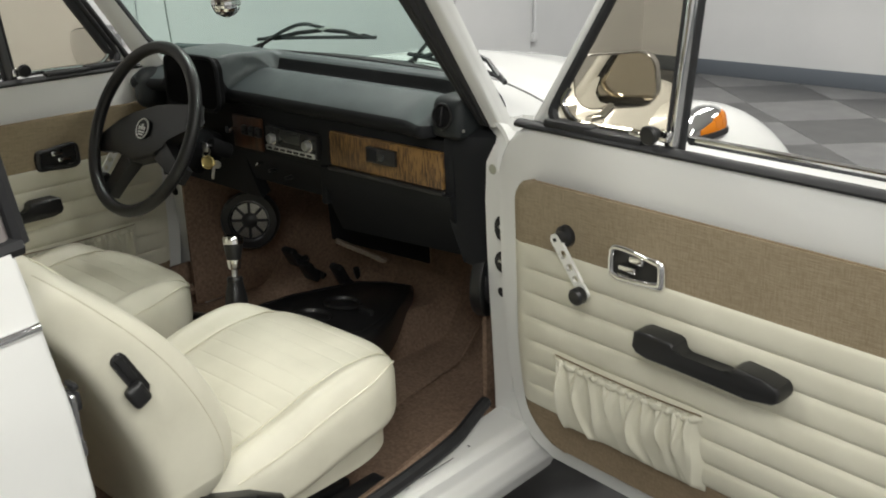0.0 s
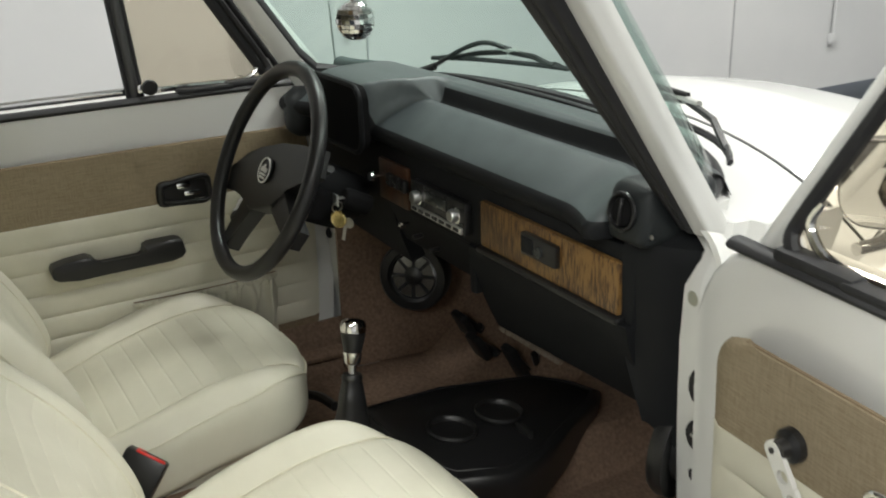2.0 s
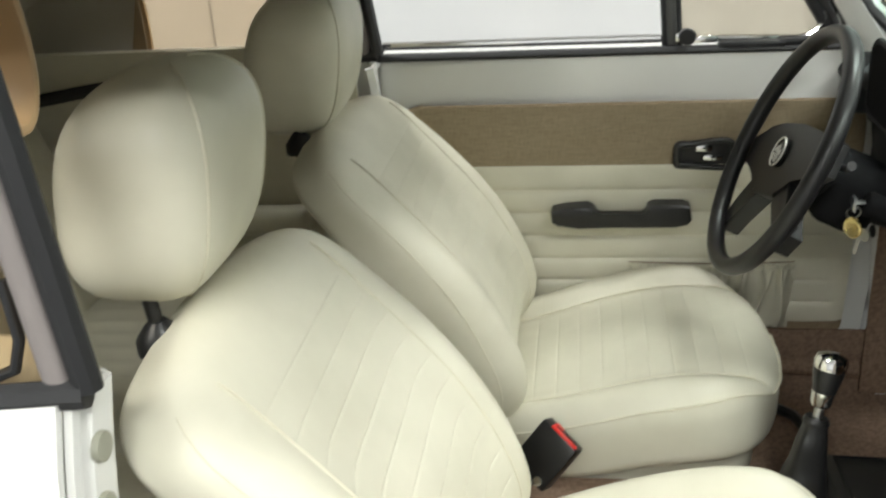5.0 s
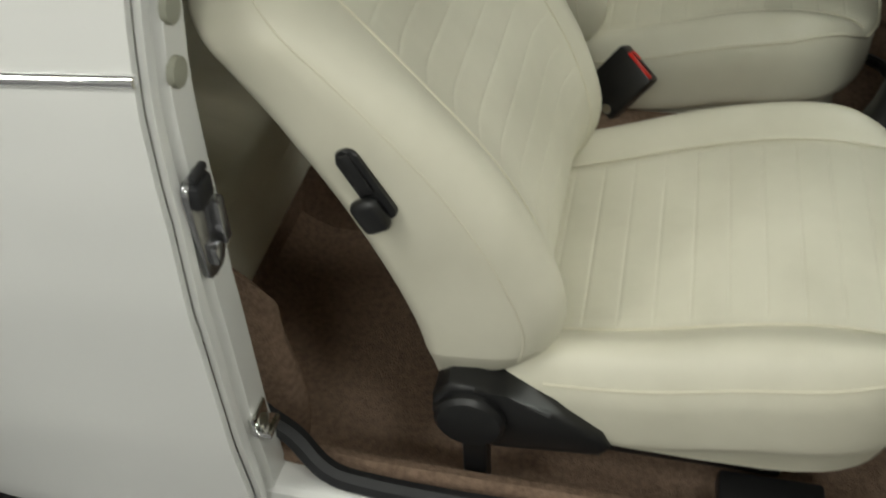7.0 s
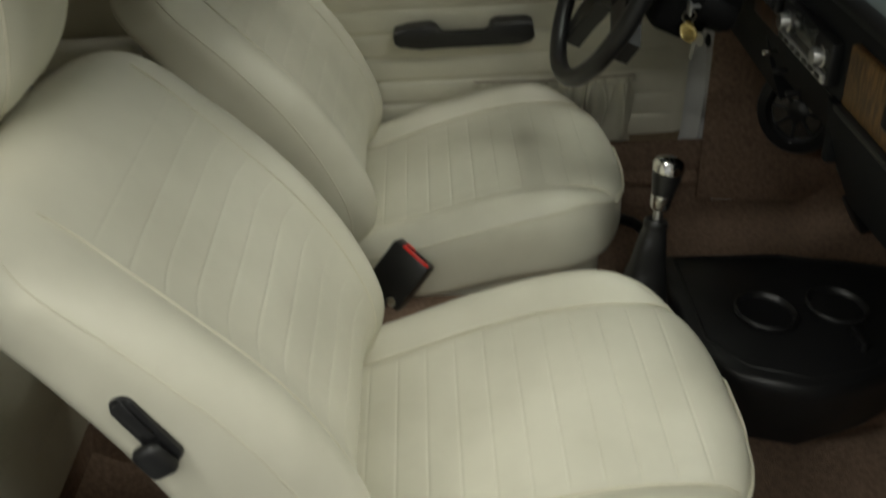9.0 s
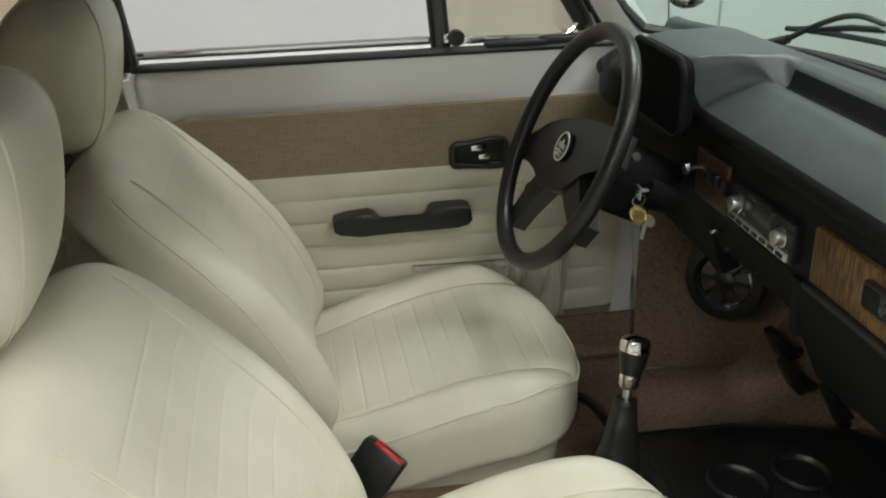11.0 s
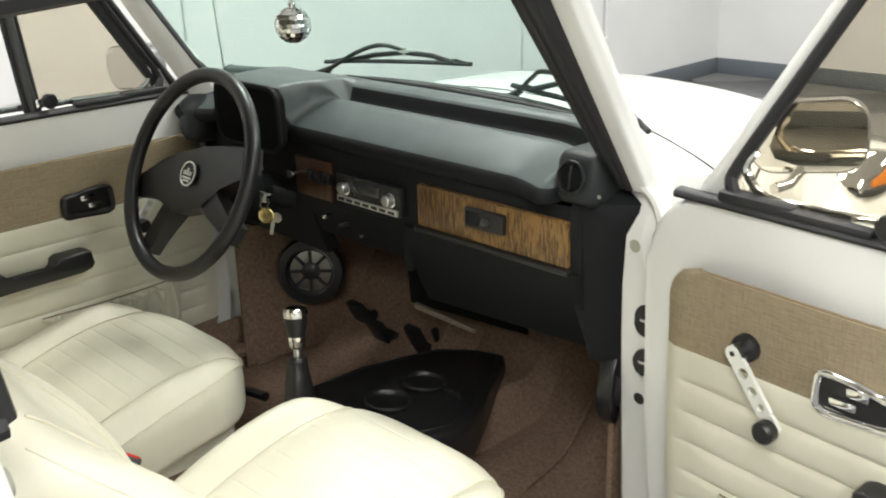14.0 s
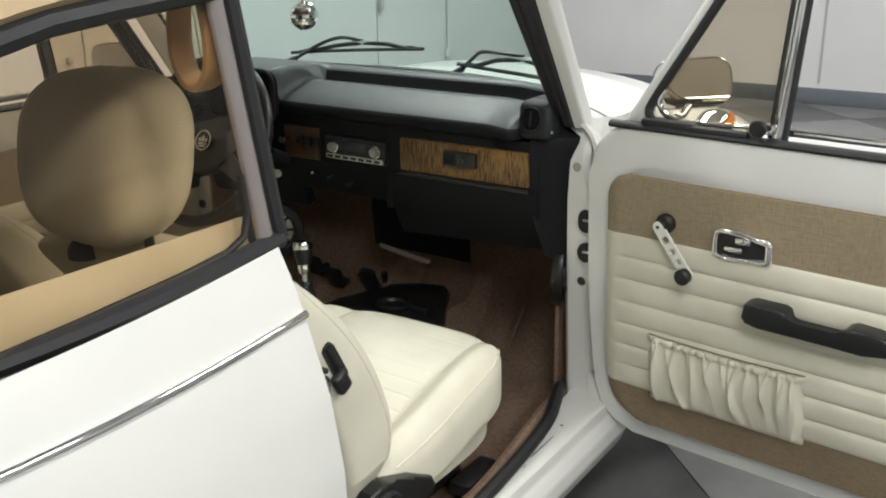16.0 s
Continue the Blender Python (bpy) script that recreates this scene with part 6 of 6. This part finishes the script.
mat_fuse = mat("dull_fuse", (0.24, 0.20, 0.16), 0.4)
fb = thing("fuse_box", (-0.03, 0.21, 0.47), "black fuse box with a row of fuses under the dash", "fuse box")
f1, f2 = Vector((-0.075, 0.155, 0.487)), Vector((0.038, 0.222, 0.437))
fe = (f2 - f1).normalized()
fu_ = (Vector((0, 0, 1)) - fe * fe.z).normalized()
FM = axes((f1 + f2) / 2, fe, fu_.cross(fe), fu_)
FL = (f2 - f1).length
def fuse_cover(u, v):
    p = f1.lerp(f2, lerp(-0.18, 1.75, u))
    return Vector((p.x, p.y + 0.018 - 0.012 * v, lerp(lerp(0.485, 0.430, u), 0.655, v)))
part("fuse_cover", surf(fuse_cover, 8, 8, thick=0.012), VOID, fb, "black cover behind the fuses")
part("fuse_strip", box(FL, 0.010, 0.012, (0, 0, 0), 0.002, 2, FM), mat("brown_bakelite", (0.22, 0.17, 0.12), 0.45), fb)
for i in range(10):
    part("fuse", box(FL / 14, 0.004, 0.010, (FL * (i - 4.5) / 10.5, -0.006, 0), 0.001, 1, FM), mat_fuse, fb)
part("heater_duct", lathe([(0.045, -0.25), (0.05, 0.25)], 18, pose(0.13, 0.25, 0.60, 0, 90, 0)), BLACK, fb)

# mirror ball on a string
mb = Vector((-0.030, -0.140, 1.104))
ball = thing("mirror_ball", mb, "small mirror ball hanging on a string behind the windshield", "mirror ball")
bm = bmesh.new()
R0 = 0.031
nlat = 13
for i in range(nlat):
    a0, a1 = math.pi * (i + 0.08) / nlat, math.pi * (i + 0.92) / nlat
    ns = max(4, round(2 * nlat * math.sin((a0 + a1) / 2)))
    for j in range(ns):
        b0, b1 = math.tau * (j + 0.05) / ns, math.tau * (j + 0.95) / ns
        f = bm.faces.new([bm.verts.new(mb + R0 * Vector((math.sin(a) * math.cos(b), math.sin(a) * math.sin(b), math.cos(a)))) for a, b in ((a0, b0), (a1, b0), (a1, b1), (a0, b1))])
part("mirror_facing", bm, MIRROR, ball, "square mirror facets", smooth=False)
part("core", lathe([(0, -0.0295)] + [(0.0295 * math.sin(math.pi * k / 12), -0.0295 * math.cos(math.pi * k / 12)) for k in range(1, 12)] + [(0, 0.0295)], 20, Matrix.Translation(mb)), STEEL, ball)
part("cap", lathe([(0.007, 0.028), (0.007, 0.036), (0.003, 0.038), (0, 0.038)], 14, Matrix.Translation(mb)), CHROME, ball)
part("string", tube([mb + Vector((0, 0, 0.037)), mb + Vector((0, 0.002, 0.12)), mb + Vector((0, 0.005, 0.185))], 0.0012, 6), GREYP, ball)
part("loop", tube([mb + Vector((0.006 * math.cos(a), 0, 0.044 + 0.009 * math.sin(a))) for a in [k * math.tau / 14 for k in range(14)]], 0.0012, 6, True), STEEL, ball)


# ---- wipers ----
def on_glass(x, z, off=0.014):
    u = (x - XC) / 0.555
    v = max(0.0, (z - 0.922 + 0.012 * u * u) / (0.76 * WL))
    return wind(u, v, off)


def wiper(pivot, elbow, x0, z0, x1, z1, lift, ahead, proud):
    def bl(t, off=0.0):
        return on_glass(lerp(x0, x1, t), lerp(z0, z1, t), 0.014 + proud * t * t) + Vector((0, ahead * off, off))
    w = thing("wiper", pivot, "black windshield wiper with arm and hinged blade", "wiper", "windshield wipers")
    part("arm_base", tube([pivot, pivot.lerp(elbow, 0.42)], [0.012, 0.009], 10, flat=0.8), BLACK, w)
    part("arm", tube(spline([pivot.lerp(elbow, 0.38), pivot.lerp(elbow, 0.7) + Vector((0, 0.010, 0.014)), elbow + Vector((0, 0.010, 0.010)), bl(0.5, 0.021 * lift)], 5), 0.0048, 8), BLACK, w)
    part("blade_bridge", tube([bl(0.12), bl(0.3, 0.012 * lift), bl(0.5, 0.017 * lift), bl(0.7, 0.012 * lift), bl(0.88)], 0.0056, 8), BLACK, w)
    part("blade_clip", tube([bl(0.42, 0.0175 * lift), bl(0.58, 0.0175 * lift)], 0.0062, 8), SILVERP, w, "silver blade clip")
    for t in (0.12, 0.88):
        part("claw", tube([bl(t - 0.10), bl(t, 0.006), bl(t + 0.10)], 0.0032, 6), BLACK, w)
    part("rubber_blade", tube([bl(k / 12) for k in range(13)], 0.0055, 6, flat=0.7), RUBBER, w)
    part("pivot_cap", lathe([(0.016, -0.02), (0.014, 0.006), (0.008, 0.012), (0, 0.013)], 16, Matrix.Translation(pivot)), BLACK, w)


wiper(Vector((-0.445, 0.165, 0.918)), on_glass(-0.240, 0.984, 0.02), -0.385, 0.955, 0.022, 0.982, 1.0, 0.8, 0.0)
wiper(Vector((0.055, 0.300, 0.918)), on_glass(0.20, 0.972, 0.02), 0.110, 0.950, 0.500, 0.920, 2.0, 0.15, 0.030)

# ---- floor tiles ----
TS = 0.585
tm = {}
for nm, mt in (("light", TILEL), ("dark", TILED)):
    me = bpy.data.meshes.new("tile")
    b = box(TS - 0.003, TS - 0.003, 0.008, (0, 0, -0.004), 0.0012, 1)
    b.to_mesh(me)
    b.free()
    me.materials.append(mt)
    tm[nm] = me
ox, oy = -1.12, 4.645
for i in range(-24, 24):
    for j in range(-24, 24):
        cx = ox + (i + 0.5) * TS * math.cos(radians(45)) - (j + 0.5) * TS * math.sin(radians(45))
        cy = oy + (i + 0.5) * TS * math.sin(radians(45)) + (j + 0.5) * TS * math.cos(radians(45))
        if XW - 0.1 < cx < XE and YS < cy < YN + 0.1:
            t = new("tile", tm["light" if (i + j) % 2 else "dark"])
            t.parent = floor
            t.matrix_world = pose(cx, cy, 0, 0, 0, 45)

yt = thing("yellow_tag", (0.03, -0.50, 0.36), "small yellow paper tag on the carpet between the seats", "tag")
part("tag", box(0.035, 0.02, 0.003, (0.02, -0.47, floor_z(0.02, -0.47) + 0.012), 0.001, 1), mat("yellow_paper", (0.7, 0.55, 0.08), 0.6), yt)
